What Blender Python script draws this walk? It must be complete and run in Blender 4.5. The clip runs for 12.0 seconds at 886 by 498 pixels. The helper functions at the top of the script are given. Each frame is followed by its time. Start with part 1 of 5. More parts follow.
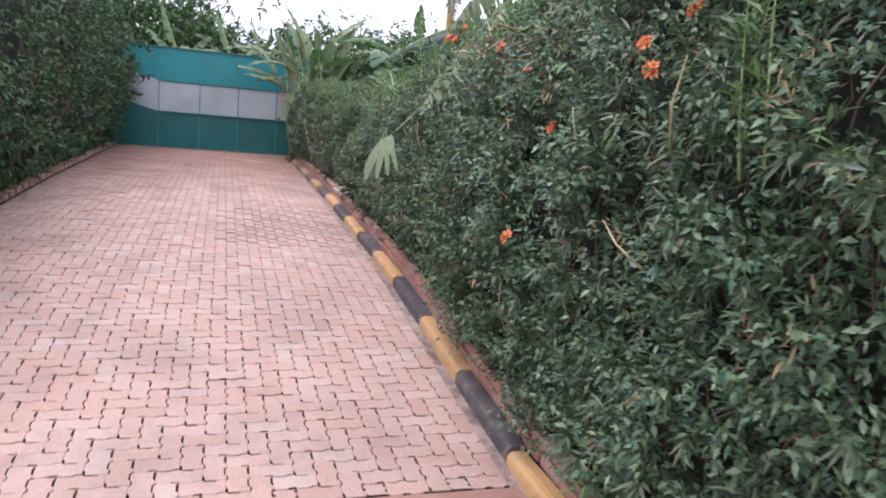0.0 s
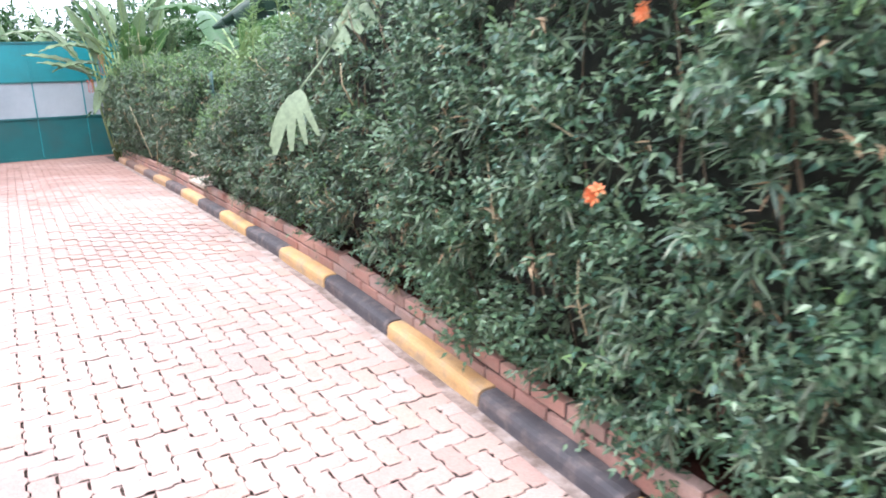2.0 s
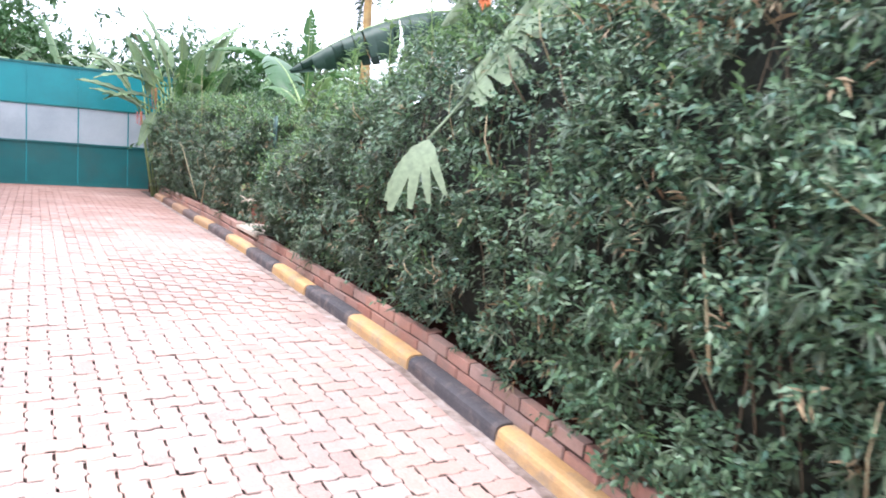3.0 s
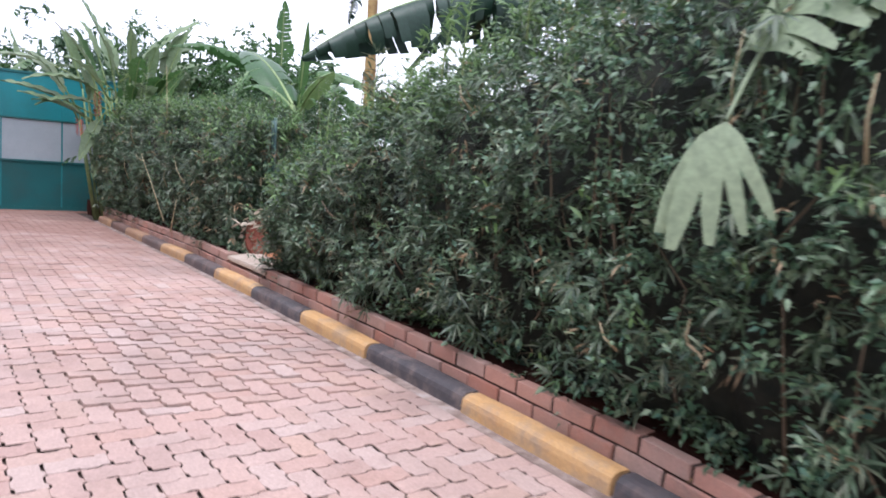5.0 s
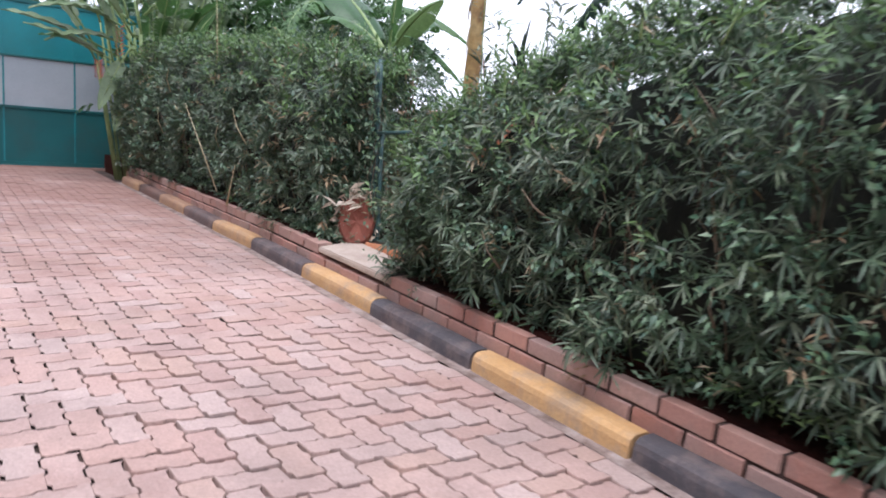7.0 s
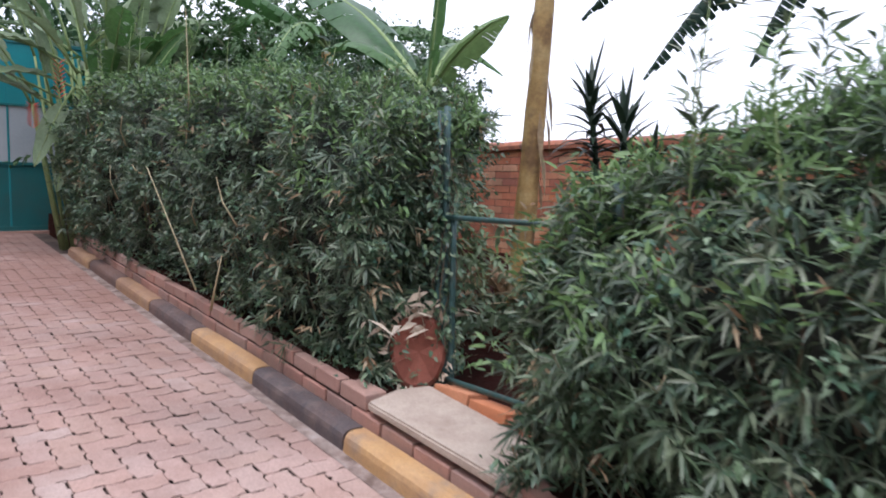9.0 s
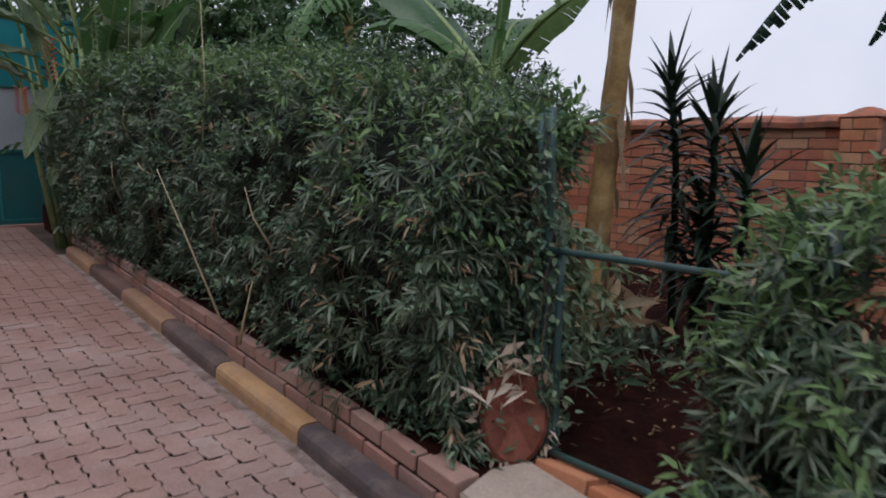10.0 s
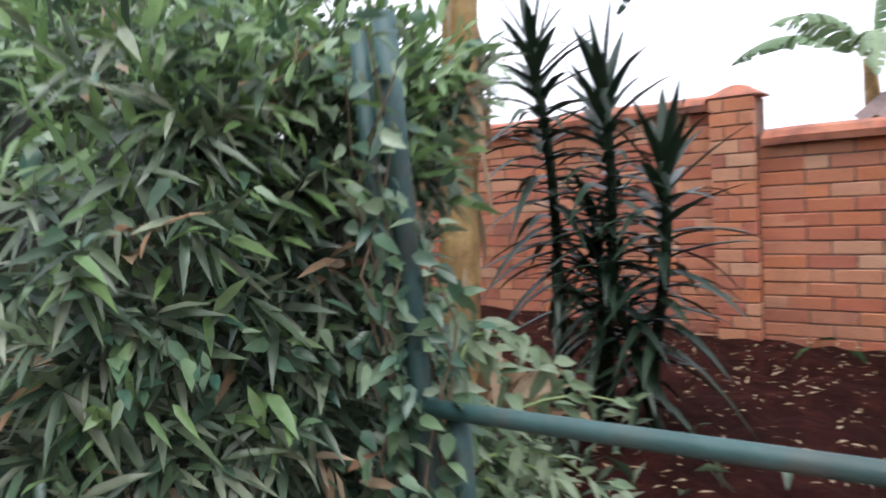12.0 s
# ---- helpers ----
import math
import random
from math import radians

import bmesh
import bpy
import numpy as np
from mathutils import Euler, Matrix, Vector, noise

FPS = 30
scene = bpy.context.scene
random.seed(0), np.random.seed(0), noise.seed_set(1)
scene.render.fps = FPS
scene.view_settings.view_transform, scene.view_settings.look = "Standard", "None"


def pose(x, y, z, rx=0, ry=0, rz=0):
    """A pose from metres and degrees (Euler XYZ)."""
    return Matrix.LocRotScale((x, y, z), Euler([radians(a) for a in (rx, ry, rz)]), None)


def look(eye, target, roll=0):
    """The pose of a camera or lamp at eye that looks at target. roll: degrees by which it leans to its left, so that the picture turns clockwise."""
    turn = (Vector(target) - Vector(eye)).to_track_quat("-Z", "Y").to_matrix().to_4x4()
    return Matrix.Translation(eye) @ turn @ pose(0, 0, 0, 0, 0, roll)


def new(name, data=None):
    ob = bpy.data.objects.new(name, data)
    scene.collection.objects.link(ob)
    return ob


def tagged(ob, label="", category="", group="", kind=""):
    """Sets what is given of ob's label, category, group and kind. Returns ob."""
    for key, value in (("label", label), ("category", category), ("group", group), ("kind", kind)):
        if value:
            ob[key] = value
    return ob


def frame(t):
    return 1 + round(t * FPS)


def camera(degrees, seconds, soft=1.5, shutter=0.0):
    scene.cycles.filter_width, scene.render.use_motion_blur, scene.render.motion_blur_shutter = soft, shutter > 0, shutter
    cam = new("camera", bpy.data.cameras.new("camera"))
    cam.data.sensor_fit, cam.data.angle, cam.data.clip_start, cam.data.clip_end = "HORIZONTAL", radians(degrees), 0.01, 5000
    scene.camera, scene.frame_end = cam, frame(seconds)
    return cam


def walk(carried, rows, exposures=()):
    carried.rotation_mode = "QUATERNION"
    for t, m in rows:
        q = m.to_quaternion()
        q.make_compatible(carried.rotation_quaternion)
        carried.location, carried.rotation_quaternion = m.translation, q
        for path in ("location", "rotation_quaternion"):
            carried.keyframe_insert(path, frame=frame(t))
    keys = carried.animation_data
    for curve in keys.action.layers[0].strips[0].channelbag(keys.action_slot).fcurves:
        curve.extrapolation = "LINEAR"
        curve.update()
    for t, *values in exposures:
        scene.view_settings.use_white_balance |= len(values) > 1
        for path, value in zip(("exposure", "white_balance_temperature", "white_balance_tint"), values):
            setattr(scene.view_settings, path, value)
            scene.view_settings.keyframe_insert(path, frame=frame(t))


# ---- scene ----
cam = camera(63.5, 12.0, 1.8, 0.4)
PATH = [
    (0, (-1.437, -3.176, 1.44), (-0.841, -1.287, 1.164), 4.4),
    (0.5, (-1.543, -2.917, 1.413), (-0.865, -1.05, 1.174), 1.4),
    (1, (-1.461, -2.465, 1.358), (-0.579, -0.696, 1.052), 0.1),
    (1.5, (-1.526, -2.078, 1.364), (-0.557, -0.346, 1.122), 1.0),
    (2, (-1.635, -1.691, 1.32), (-0.648, 0.009, 0.953), -4.0),
    (2.5, (-1.77, -1.274, 1.264), (-0.732, 0.427, 1.086), 3.3),
    (3, (-1.855, -0.847, 1.275), (-0.862, 0.881, 1.113), 3.0),
    (5, (-1.969, 1.027, 1.248), (-0.814, 2.656, 1.14), 2.2),
    (5.5, (-1.931, 1.553, 1.255), (-0.8, 3.202, 1.202), 3.0),
    (6, (-1.963, 2.035, 1.264), (-0.831, 3.674, 1.083), 2.4),
    (6.5, (-1.863, 2.465, 1.384), (-0.749, 4.115, 1.196), 5.0),
    (7, (-1.904, 2.995, 1.367), (-0.752, 4.612, 1.126), 3.2),
    (8.8, (-1.506, 4.565, 1.664), (-0.227, 6.074, 1.371), 1.1),
    (9, (-1.439, 4.735, 1.695), (-0.213, 6.303, 1.505), 1.1),
    (9.5, (-1.38, 5.151, 1.739), (-0.124, 6.696, 1.544), 0.5),
    (10, (-1.299, 5.516, 1.871), (-0.071, 7.07, 1.597), 0.7),
    (10.5, (-1.014, 5.832, 1.894), (0.335, 7.307, 1.827), -0.3),
    (11, (-0.696, 6.213, 1.836), (0.947, 7.352, 1.781), -3.2),
    (11.5, (-0.475, 6.385, 1.875), (1.227, 7.42, 1.695), -4.9),
    (12, (-0.158, 6.659, 1.817), (1.429, 7.859, 1.613), -4.8),
]
walk(cam, [(t, look(eye, target, roll)) for t, eye, target, roll in PATH],
     [(0, 0.77, 6250, 20), (0.5, 0.83, 6200, 18), (1, 1.33, 6100, 15), (1.5, 1.75, 5950, 11), (2, 1.75, 5950, 11), (2.5, 1.76, 5950, 12), (3.2, 1.68, 5950, 12), (5, 0.92, 6000, 16), (6.5, 0.88, 6000, 16), (7.2, 0.82, 6000, 16), (8.8, 0.75, 6050, 15), (9, 0.6, 6050, 15), (9.5, -0.4, 6200, 17),
      (10, -0.45, 6150, 15), (10.5, -0.5, 6100, 12), (11, -1.0, 6050, 14), (11.5, -0.1, 6150, 14), (12, 1.0, 6200, 14)])

# ---------------------------------------------------------------- world, light
SUN_EL, SUN_AZ = radians(70), radians(235)
world = bpy.data.worlds.new("overcast_sky")
scene.world = world
world.use_nodes = True
wn, wl = world.node_tree.nodes, world.node_tree.links
wn.clear()
sky = wn.new("ShaderNodeTexSky")
sky.sky_type, sky.sun_disc, sky.sun_elevation, sky.sun_rotation = "NISHITA", False, SUN_EL, SUN_AZ
sky.air_density, sky.dust_density = 1.0, 4.0
clouds = wn.new("ShaderNodeTexNoise")
clouds.inputs["Scale"].default_value, clouds.inputs["Detail"].default_value = 2.2, 5.0
cramp = wn.new("ShaderNodeValToRGB")
cramp.color_ramp.elements[0].position, cramp.color_ramp.elements[0].color = 0.3, (8.6, 9.0, 10.2, 1)
cramp.color_ramp.elements[1].position, cramp.color_ramp.elements[1].color = 0.7, (11.5, 11.6, 12.0, 1)
cmix = wn.new("ShaderNodeMix")
cmix.data_type = "RGBA"
cmix.inputs["Factor"].default_value = 0.85
wbg, wout = wn.new("ShaderNodeBackground"), wn.new("ShaderNodeOutputWorld")
wbg.inputs["Strength"].default_value = 0.115
wl.new(clouds.outputs["Fac"], cramp.inputs["Fac"])
wl.new(sky.outputs["Color"], cmix.inputs["A"])
wl.new(cramp.outputs["Color"], cmix.inputs["B"])
wl.new(cmix.outputs["Result"], wbg.inputs["Color"])
wl.new(wbg.outputs["Background"], wout.inputs["Surface"])
sun = new("sun", bpy.data.lights.new("sun", "SUN"))
sun.data.energy, sun.data.angle, sun.data.color = 1.4, radians(35), (1.0, 0.975, 0.95)
sun.matrix_world = look((8 * math.sin(SUN_AZ), 8 * math.cos(SUN_AZ), 8 * math.tan(SUN_EL)), (0, 0, 0))

# ---------------------------------------------------------------- materials


def base_nodes(name):
    m = bpy.data.materials.new(name)
    m.use_nodes = True
    nt = m.node_tree
    return m, nt.nodes, nt.links, nt.nodes["Principled BSDF"]


def ramp(nodes, stops):
    r = nodes.new("ShaderNodeValToRGB")
    e = r.color_ramp.elements
    while len(e) < len(stops):
        e.new(0.5)
    for k, (p, c) in enumerate(stops):
        e[k].position, e[k].color = p, (*c, 1)
    return r


def noise_tex(nodes, links, scale, detail=6.0, rough=0.6, coord="Object"):
    tc, n = nodes.new("ShaderNodeTexCoord"), nodes.new("ShaderNodeTexNoise")
    n.inputs["Scale"].default_value, n.inputs["Detail"].default_value, n.inputs["Roughness"].default_value = scale, detail, rough
    if coord == "World":
        g = nodes.new("ShaderNodeNewGeometry")
        links.new(g.outputs["Position"], n.inputs["Vector"])
    else:
        links.new(tc.outputs[coord], n.inputs["Vector"])
    return n


def mixed(nodes, links, fac, a, b, mode="MIX"):
    x = nodes.new("ShaderNodeMix")
    x.data_type, x.blend_type = "RGBA", mode
    for socket, v in (("Factor", fac), ("A", a), ("B", b)):
        if isinstance(v, (int, float)):
            x.inputs[socket].default_value = v
        elif isinstance(v, tuple):
            x.inputs[socket].default_value = (*v, 1)
        else:
            links.new(v, x.inputs[socket])
    return x.outputs["Result"]


def surface(name, stops, scale=8.0, rough=0.8, bump=0.3, bscale=60.0, metal=0.0, vary="", vcols=None, stain=None, stain_scale=1.3, stain_amount=0.5, grain=0.25, dust=None, relief=0.01, spec=0.5):
    """A weathered surface: coarse and fine noise over colour stops, own tone for each object or island, stains, relief."""
    m, nodes, links, bsdf = base_nodes(name)
    coarse, fine = noise_tex(nodes, links, scale, coord="World"), noise_tex(nodes, links, bscale, 8.0, 0.7, "World")
    r = ramp(nodes, stops)
    links.new(coarse.outputs["Fac"], r.inputs["Fac"])
    col = r.outputs["Color"]
    if vary:
        g = nodes.new("ShaderNodeObjectInfo" if vary == "object" else "ShaderNodeNewGeometry")
        vr = ramp(nodes, [(k / max(1, len(vcols) - 1), c) for k, c in enumerate(vcols)])
        links.new(g.outputs["Random" if vary == "object" else "Random Per Island"], vr.inputs["Fac"])
        col = mixed(nodes, links, 0.72, col, vr.outputs["Color"])
    if stain:
        sn = noise_tex(nodes, links, stain_scale, 5.0, 0.65, "World")
        sr = ramp(nodes, [(0.48, (0, 0, 0)), (0.68, (stain_amount,) * 3)])
        links.new(sn.outputs["Fac"], sr.inputs["Fac"])
        col = mixed(nodes, links, sr.outputs["Color"], col, stain)
    if dust:
        # red earth carried on to the upper end of the drive
        g, sep, mr = nodes.new("ShaderNodeNewGeometry"), nodes.new("ShaderNodeSeparateXYZ"), nodes.new("ShaderNodeMapRange")
        links.new(g.outputs["Position"], sep.inputs["Vector"])
        links.new(sep.outputs["Y"], mr.inputs["Value"])
        for socket, v in (("From Min", 5.5), ("From Max", 11.5), ("To Min", 0.0), ("To Max", 0.42)):
            mr.inputs[socket].default_value = v
        dn = noise_tex(nodes, links, 1.9, 6.0, 0.7, "World")
        am = nodes.new("ShaderNodeMath")
        am.operation = "ADD"
        links.new(mr.outputs["Result"], am.inputs[0])
        links.new(dn.outputs["Fac"], am.inputs[1])
        dr = ramp(nodes, [(0.55, (0, 0, 0)), (0.95, (0.85,) * 3)])
        links.new(am.outputs["Value"], dr.inputs["Fac"])
        col = mixed(nodes, links, dr.outputs["Color"], col, dust)
    gr = ramp(nodes, [(0.25, (1 - grain,) * 3), (0.75, (1 + grain * 0.4,) * 3)])
    links.new(fine.outputs["Fac"], gr.inputs["Fac"])
    col = mixed(nodes, links, 1.0, col, gr.outputs["Color"], "MULTIPLY")
    links.new(col, bsdf.inputs["Base Color"])
    rr = nodes.new("ShaderNodeMapRange")
    rr.inputs["To Min"].default_value, rr.inputs["To Max"].default_value = max(0.05, rough - 0.12), min(1.0, rough + 0.12)
    links.new(fine.outputs["Fac"], rr.inputs["Value"])
    links.new(rr.outputs["Result"], bsdf.inputs["Roughness"])
    bsdf.inputs["Metallic"].default_value = metal
    bsdf.inputs["Specular IOR Level"].default_value = spec
    if bump:
        b = nodes.new("ShaderNodeBump")
        b.inputs["Strength"].default_value, b.inputs["Distance"].default_value = bump, relief
        links.new(fine.outputs["Fac"], b.inputs["Height"])
        links.new(b.outputs["Normal"], bsdf.inputs["Normal"])
    return m


def leafy(name, cols, rough=0.45, through_light=0.3, patch=None, vein=0.0, spec=0.4):
    """Leaf tissue: a tone for each leaf, drifting patches, and light that shines through."""
    m, nodes, links, bsdf = base_nodes(name)
    g = nodes.new("ShaderNodeNewGeometry")
    r = ramp(nodes, [(k / (len(cols) - 1), c) for k, c in enumerate(cols)])
    links.new(g.outputs["Random Per Island"], r.inputs["Fac"])
    col = r.outputs["Color"]
    n1 = noise_tex(nodes, links, 1.1, 3.0, 0.5, "World")
    if patch:
        pr = ramp(nodes, [(0.45, (0, 0, 0)), (0.7, (0.6,) * 3)])
        links.new(n1.outputs["Fac"], pr.inputs["Fac"])
        col = mixed(nodes, links, pr.outputs["Color"], col, patch)
    n2 = noise_tex(nodes, links, 35.0, 4.0, 0.6, "World")
    gr = ramp(nodes, [(0.3, (0.75,) * 3), (0.7, (1.15,) * 3)])
    links.new(n2.outputs["Fac"], gr.inputs["Fac"])
    col = mixed(nodes, links, 1.0, col, gr.outputs["Color"], "MULTIPLY")
    links.new(col, bsdf.inputs["Base Color"])
    bsdf.inputs["Roughness"].default_value = rough
    bsdf.inputs["Specular IOR Level"].default_value = spec
    b = nodes.new("ShaderNodeBump")
    b.inputs["Strength"].default_value, b.inputs["Distance"].default_value = 0.25, 0.004
    links.new(n2.outputs["Fac"], b.inputs["Height"])
    links.new(b.outputs["Normal"], bsdf.inputs["Normal"])
    tr = nodes.new("ShaderNodeBsdfTranslucent")
    links.new(col, tr.inputs["Color"])
    ms = nodes.new("ShaderNodeMixShader")
    ms.inputs["Fac"].default_value = through_light
    links.new(bsdf.outputs["BSDF"], ms.inputs[1])
    links.new(tr.outputs["BSDF"], ms.inputs[2])
    links.new(ms.outputs["Shader"], nodes["Material Output"].inputs["Surface"])
    return m


PAVER = surface("clay_pink_paver", [(0.3, (0.38, 0.255, 0.225)), (0.7, (0.48, 0.35, 0.315))], 3.0, 0.85, 0.35, 90, vary="object",
                vcols=[(0.42, 0.26, 0.22), (0.51, 0.36, 0.315), (0.48, 0.30, 0.245), (0.52, 0.40, 0.36), (0.46, 0.32, 0.275), (0.5, 0.33, 0.26)], stain=(0.25, 0.18, 0.16), stain_amount=0.5, dust=(0.27, 0.145, 0.115), grain=0.32)
PAVER_REST = surface("clay_pink_paver_far", [(0.3, (0.38, 0.255, 0.225)), (0.7, (0.48, 0.35, 0.315))], 3.0, 0.85, 0.35, 90, vary="island",
                     vcols=[(0.42, 0.26, 0.22), (0.51, 0.36, 0.315), (0.48, 0.30, 0.245), (0.52, 0.40, 0.36), (0.46, 0.32, 0.275), (0.5, 0.33, 0.26)], stain=(0.25, 0.18, 0.16), stain_amount=0.5, dust=(0.27, 0.145, 0.115), grain=0.32)
JOINT = surface("joint_sand", [(0.3, (0.05, 0.034, 0.028)), (0.7, (0.13, 0.088, 0.07))], 6.0, 0.95, 0.5, 120)
DUST = surface("pale_mortar_dust", [(0.35, (0.17, 0.115, 0.095)), (0.55, (0.34, 0.26, 0.23)), (0.7, (0.44, 0.37, 0.34))], 11.0, 0.95, 0.6, 90, stain=(0.12, 0.08, 0.065), stain_scale=4.0)
STONE = surface("pale_paving_stone", [(0.3, (0.40, 0.33, 0.27)), (0.7, (0.52, 0.46, 0.4))], 4.0, 0.85, 0.4, 60, vary="object",
                vcols=[(0.5, 0.42, 0.34), (0.55, 0.5, 0.44), (0.46, 0.36, 0.3)])
EDGING = surface("red_concrete_edging", [(0.3, (0.30, 0.16, 0.125)), (0.7, (0.40, 0.25, 0.2))], 5.0, 0.9, 0.4, 70, stain=(0.2, 0.12, 0.1))
YELLOW = surface("worn_yellow_kerb_paint", [(0.3, (0.55, 0.31, 0.12)), (0.7, (0.62, 0.39, 0.19))], 4.0, 0.7, 0.5, 70, stain=(0.36, 0.27, 0.2), stain_scale=7.0, stain_amount=0.75, dust=(0.30, 0.17, 0.12))
BLACK = surface("worn_black_kerb_paint", [(0.3, (0.055, 0.05, 0.058)), (0.7, (0.10, 0.088, 0.095))], 4.0, 0.75, 0.5, 70, stain=(0.24, 0.18, 0.165), stain_scale=7.0, stain_amount=0.65, dust=(0.2, 0.11, 0.085))
BRICK = surface("red_fired_brick", [(0.3, (0.435, 0.160, 0.096)), (0.7, (0.589, 0.256, 0.166))], 6.0, 0.88, 0.5, 90, vary="object",
                vcols=[(0.435, 0.128, 0.070), (0.563, 0.192, 0.090), (0.640, 0.307, 0.166), (0.461, 0.154, 0.096), (0.640, 0.218, 0.083), (0.691, 0.422, 0.256), (0.563, 0.160, 0.077), (0.384, 0.128, 0.090)], stain=(0.16, 0.09, 0.07), stain_scale=1.6, stain_amount=0.45)
BRICK_REST = surface("red_fired_brick_far", [(0.3, (0.435, 0.160, 0.096)), (0.7, (0.589, 0.256, 0.166))], 6.0, 0.88, 0.5, 90, vary="island",
                     vcols=[(0.435, 0.128, 0.070), (0.563, 0.192, 0.090), (0.640, 0.307, 0.166), (0.461, 0.154, 0.096), (0.640, 0.218, 0.083), (0.691, 0.422, 0.256), (0.563, 0.160, 0.077), (0.384, 0.128, 0.090)], stain=(0.16, 0.09, 0.07), stain_scale=1.6, stain_amount=0.45)
EDGE_BRICK = surface("dusty_edging_brick", [(0.3, (0.33, 0.16, 0.12)), (0.7, (0.44, 0.25, 0.2))], 6.0, 0.9, 0.6, 90, vary="object", vcols=[(0.42, 0.18, 0.13), (0.46, 0.29, 0.24), (0.52, 0.26, 0.2), (0.38, 0.26, 0.23), (0.52, 0.35, 0.3), (0.46, 0.2, 0.15)], stain=(0.3, 0.22, 0.19), stain_scale=5.0, stain_amount=0.6)
MORTAR = surface("weathered_mortar", [(0.3, (0.15, 0.085, 0.06)), (0.7, (0.26, 0.16, 0.12))], 6.0, 0.95, 0.5, 90)
SHADE_JOINT = surface("dark_shade_joint", [(0.3, (0.035, 0.02, 0.016)), (0.7, (0.09, 0.05, 0.04))], 9.0, 0.95, 0.5, 90)
COPING = surface("terracotta_coping", [(0.3, (0.33, 0.10, 0.055)), (0.7, (0.45, 0.18, 0.105))], 5.0, 0.85, 0.45, 60, stain=(0.10, 0.065, 0.055), stain_scale=6.0, stain_amount=0.85)
CONCRETE = surface("pale_concrete", [(0.3, (0.42, 0.33, 0.27)), (0.7, (0.52, 0.43, 0.36))], 5.0, 0.9, 0.4, 80, stain=(0.25, 0.17, 0.13), stain_scale=4.0, stain_amount=0.5)
SOIL = surface("red_brown_soil", [(0.3, (0.022, 0.0066, 0.005)), (0.55, (0.052, 0.0145, 0.0105)), (0.75, (0.10, 0.03, 0.021))], 7.0, 0.95, 1.0, 45, stain=(0.018, 0.01, 0.008), stain_scale=2.0, relief=0.05, grain=0.5, spec=0.08)
TEAL = surface("teal_gate_paint", [(0.3, (0.005, 0.19, 0.22)), (0.7, (0.008, 0.25, 0.28))], 1.5, 0.42, 0.08, 40, stain=(0.02, 0.12, 0.12), stain_amount=0.35, grain=0.08)
TEAL_DARK = surface("deep_teal_gate_paint", [(0.3, (0.002, 0.10, 0.105)), (0.7, (0.004, 0.13, 0.135))], 1.5, 0.6, 0.08, 40, stain=(0.05, 0.07, 0.06), stain_amount=0.35, grain=0.08)
SILVER = surface("pale_grey_gate_paint", [(0.3, (0.32, 0.365, 0.4)), (0.7, (0.42, 0.465, 0.5))], 1.2, 0.4, 0.08, 40, stain=(0.26, 0.3, 0.33), stain_amount=0.5, grain=0.08)
PIPE = surface("dark_green_pipe_paint", [(0.3, (0.018, 0.062, 0.06)), (0.7, (0.045, 0.105, 0.1))], 14.0, 0.5, 0.25, 120, stain=(0.09, 0.075, 0.06), stain_scale=12.0, stain_amount=0.6)
BARK = surface("grey_brown_twig", [(0.3, (0.10, 0.07, 0.045)), (0.7, (0.24, 0.18, 0.12))], 9.0, 0.9, 0.5, 120)
PALE_TWIG = surface("dry_pale_stalk", [(0.3, (0.36, 0.28, 0.16)), (0.7, (0.5, 0.42, 0.27))], 9.0, 0.85, 0.3, 120)
STEM = surface("banana_stem", [(0.3, (0.264, 0.144, 0.060)), (0.5, (0.456, 0.288, 0.108)), (0.7, (0.552, 0.396, 0.180))], 7.0, 0.7, 0.5, 50, stain=(0.120, 0.060, 0.036), stain_scale=5.0, stain_amount=0.8)
GREEN_STEM = surface("young_green_stem", [(0.3, (0.16, 0.24, 0.08)), (0.7, (0.3, 0.38, 0.16))], 6.0, 0.55, 0.3, 50)
# near-black colour that stands in for the shade deep in the hedges
CORE = surface("painted_hedge_shade", [(0.35, (0.006, 0.010, 0.006)), (0.65, (0.022, 0.024, 0.015))], 14.0, 0.95, 1.0, 60)
CORM = surface("cut_red_brown_corm", [(0.3, (0.20, 0.06, 0.04)), (0.7, (0.32, 0.11, 0.075))], 9.0, 0.9, 0.7, 70)
FIBRE = surface("pale_dry_fibre", [(0.3, (0.45, 0.36, 0.27)), (0.7, (0.62, 0.53, 0.43))], 9.0, 0.9, 0.4, 90)
ROOF = surface("rusty_roof_sheet", [(0.3, (0.10, 0.06, 0.05)), (0.7, (0.2, 0.12, 0.1))], 4.0, 0.6, 0.3, 40, metal=0.3)
PLASTER = surface("stained_plaster", [(0.3, (0.45, 0.4, 0.36)), (0.7, (0.55, 0.5, 0.45))], 2.0, 0.9, 0.3, 30)
LEAF_TRUMPET = leafy("trumpet_vine_leaf", [(0.036, 0.07, 0.045), (0.075, 0.145, 0.08), (0.135, 0.21, 0.105), (0.052, 0.125, 0.09), (0.24, 0.32, 0.2), (0.085, 0.13, 0.07)], 0.33, 0.17, patch=(0.1, 0.165, 0.085))
LEAF_BAMBOO = leafy("bamboo_hedge_leaf", [(0.034, 0.058, 0.04), (0.07, 0.11, 0.064), (0.12, 0.165, 0.09), (0.055, 0.092, 0.062), (0.24, 0.28, 0.185), (0.095, 0.108, 0.066)], 0.34, 0.17, patch=(0.085, 0.135, 0.07))
LEAF_DRY = leafy("dry_leaf", [(0.22, 0.13, 0.07), (0.34, 0.24, 0.14), (0.42, 0.33, 0.22)], 0.7, 0.2)
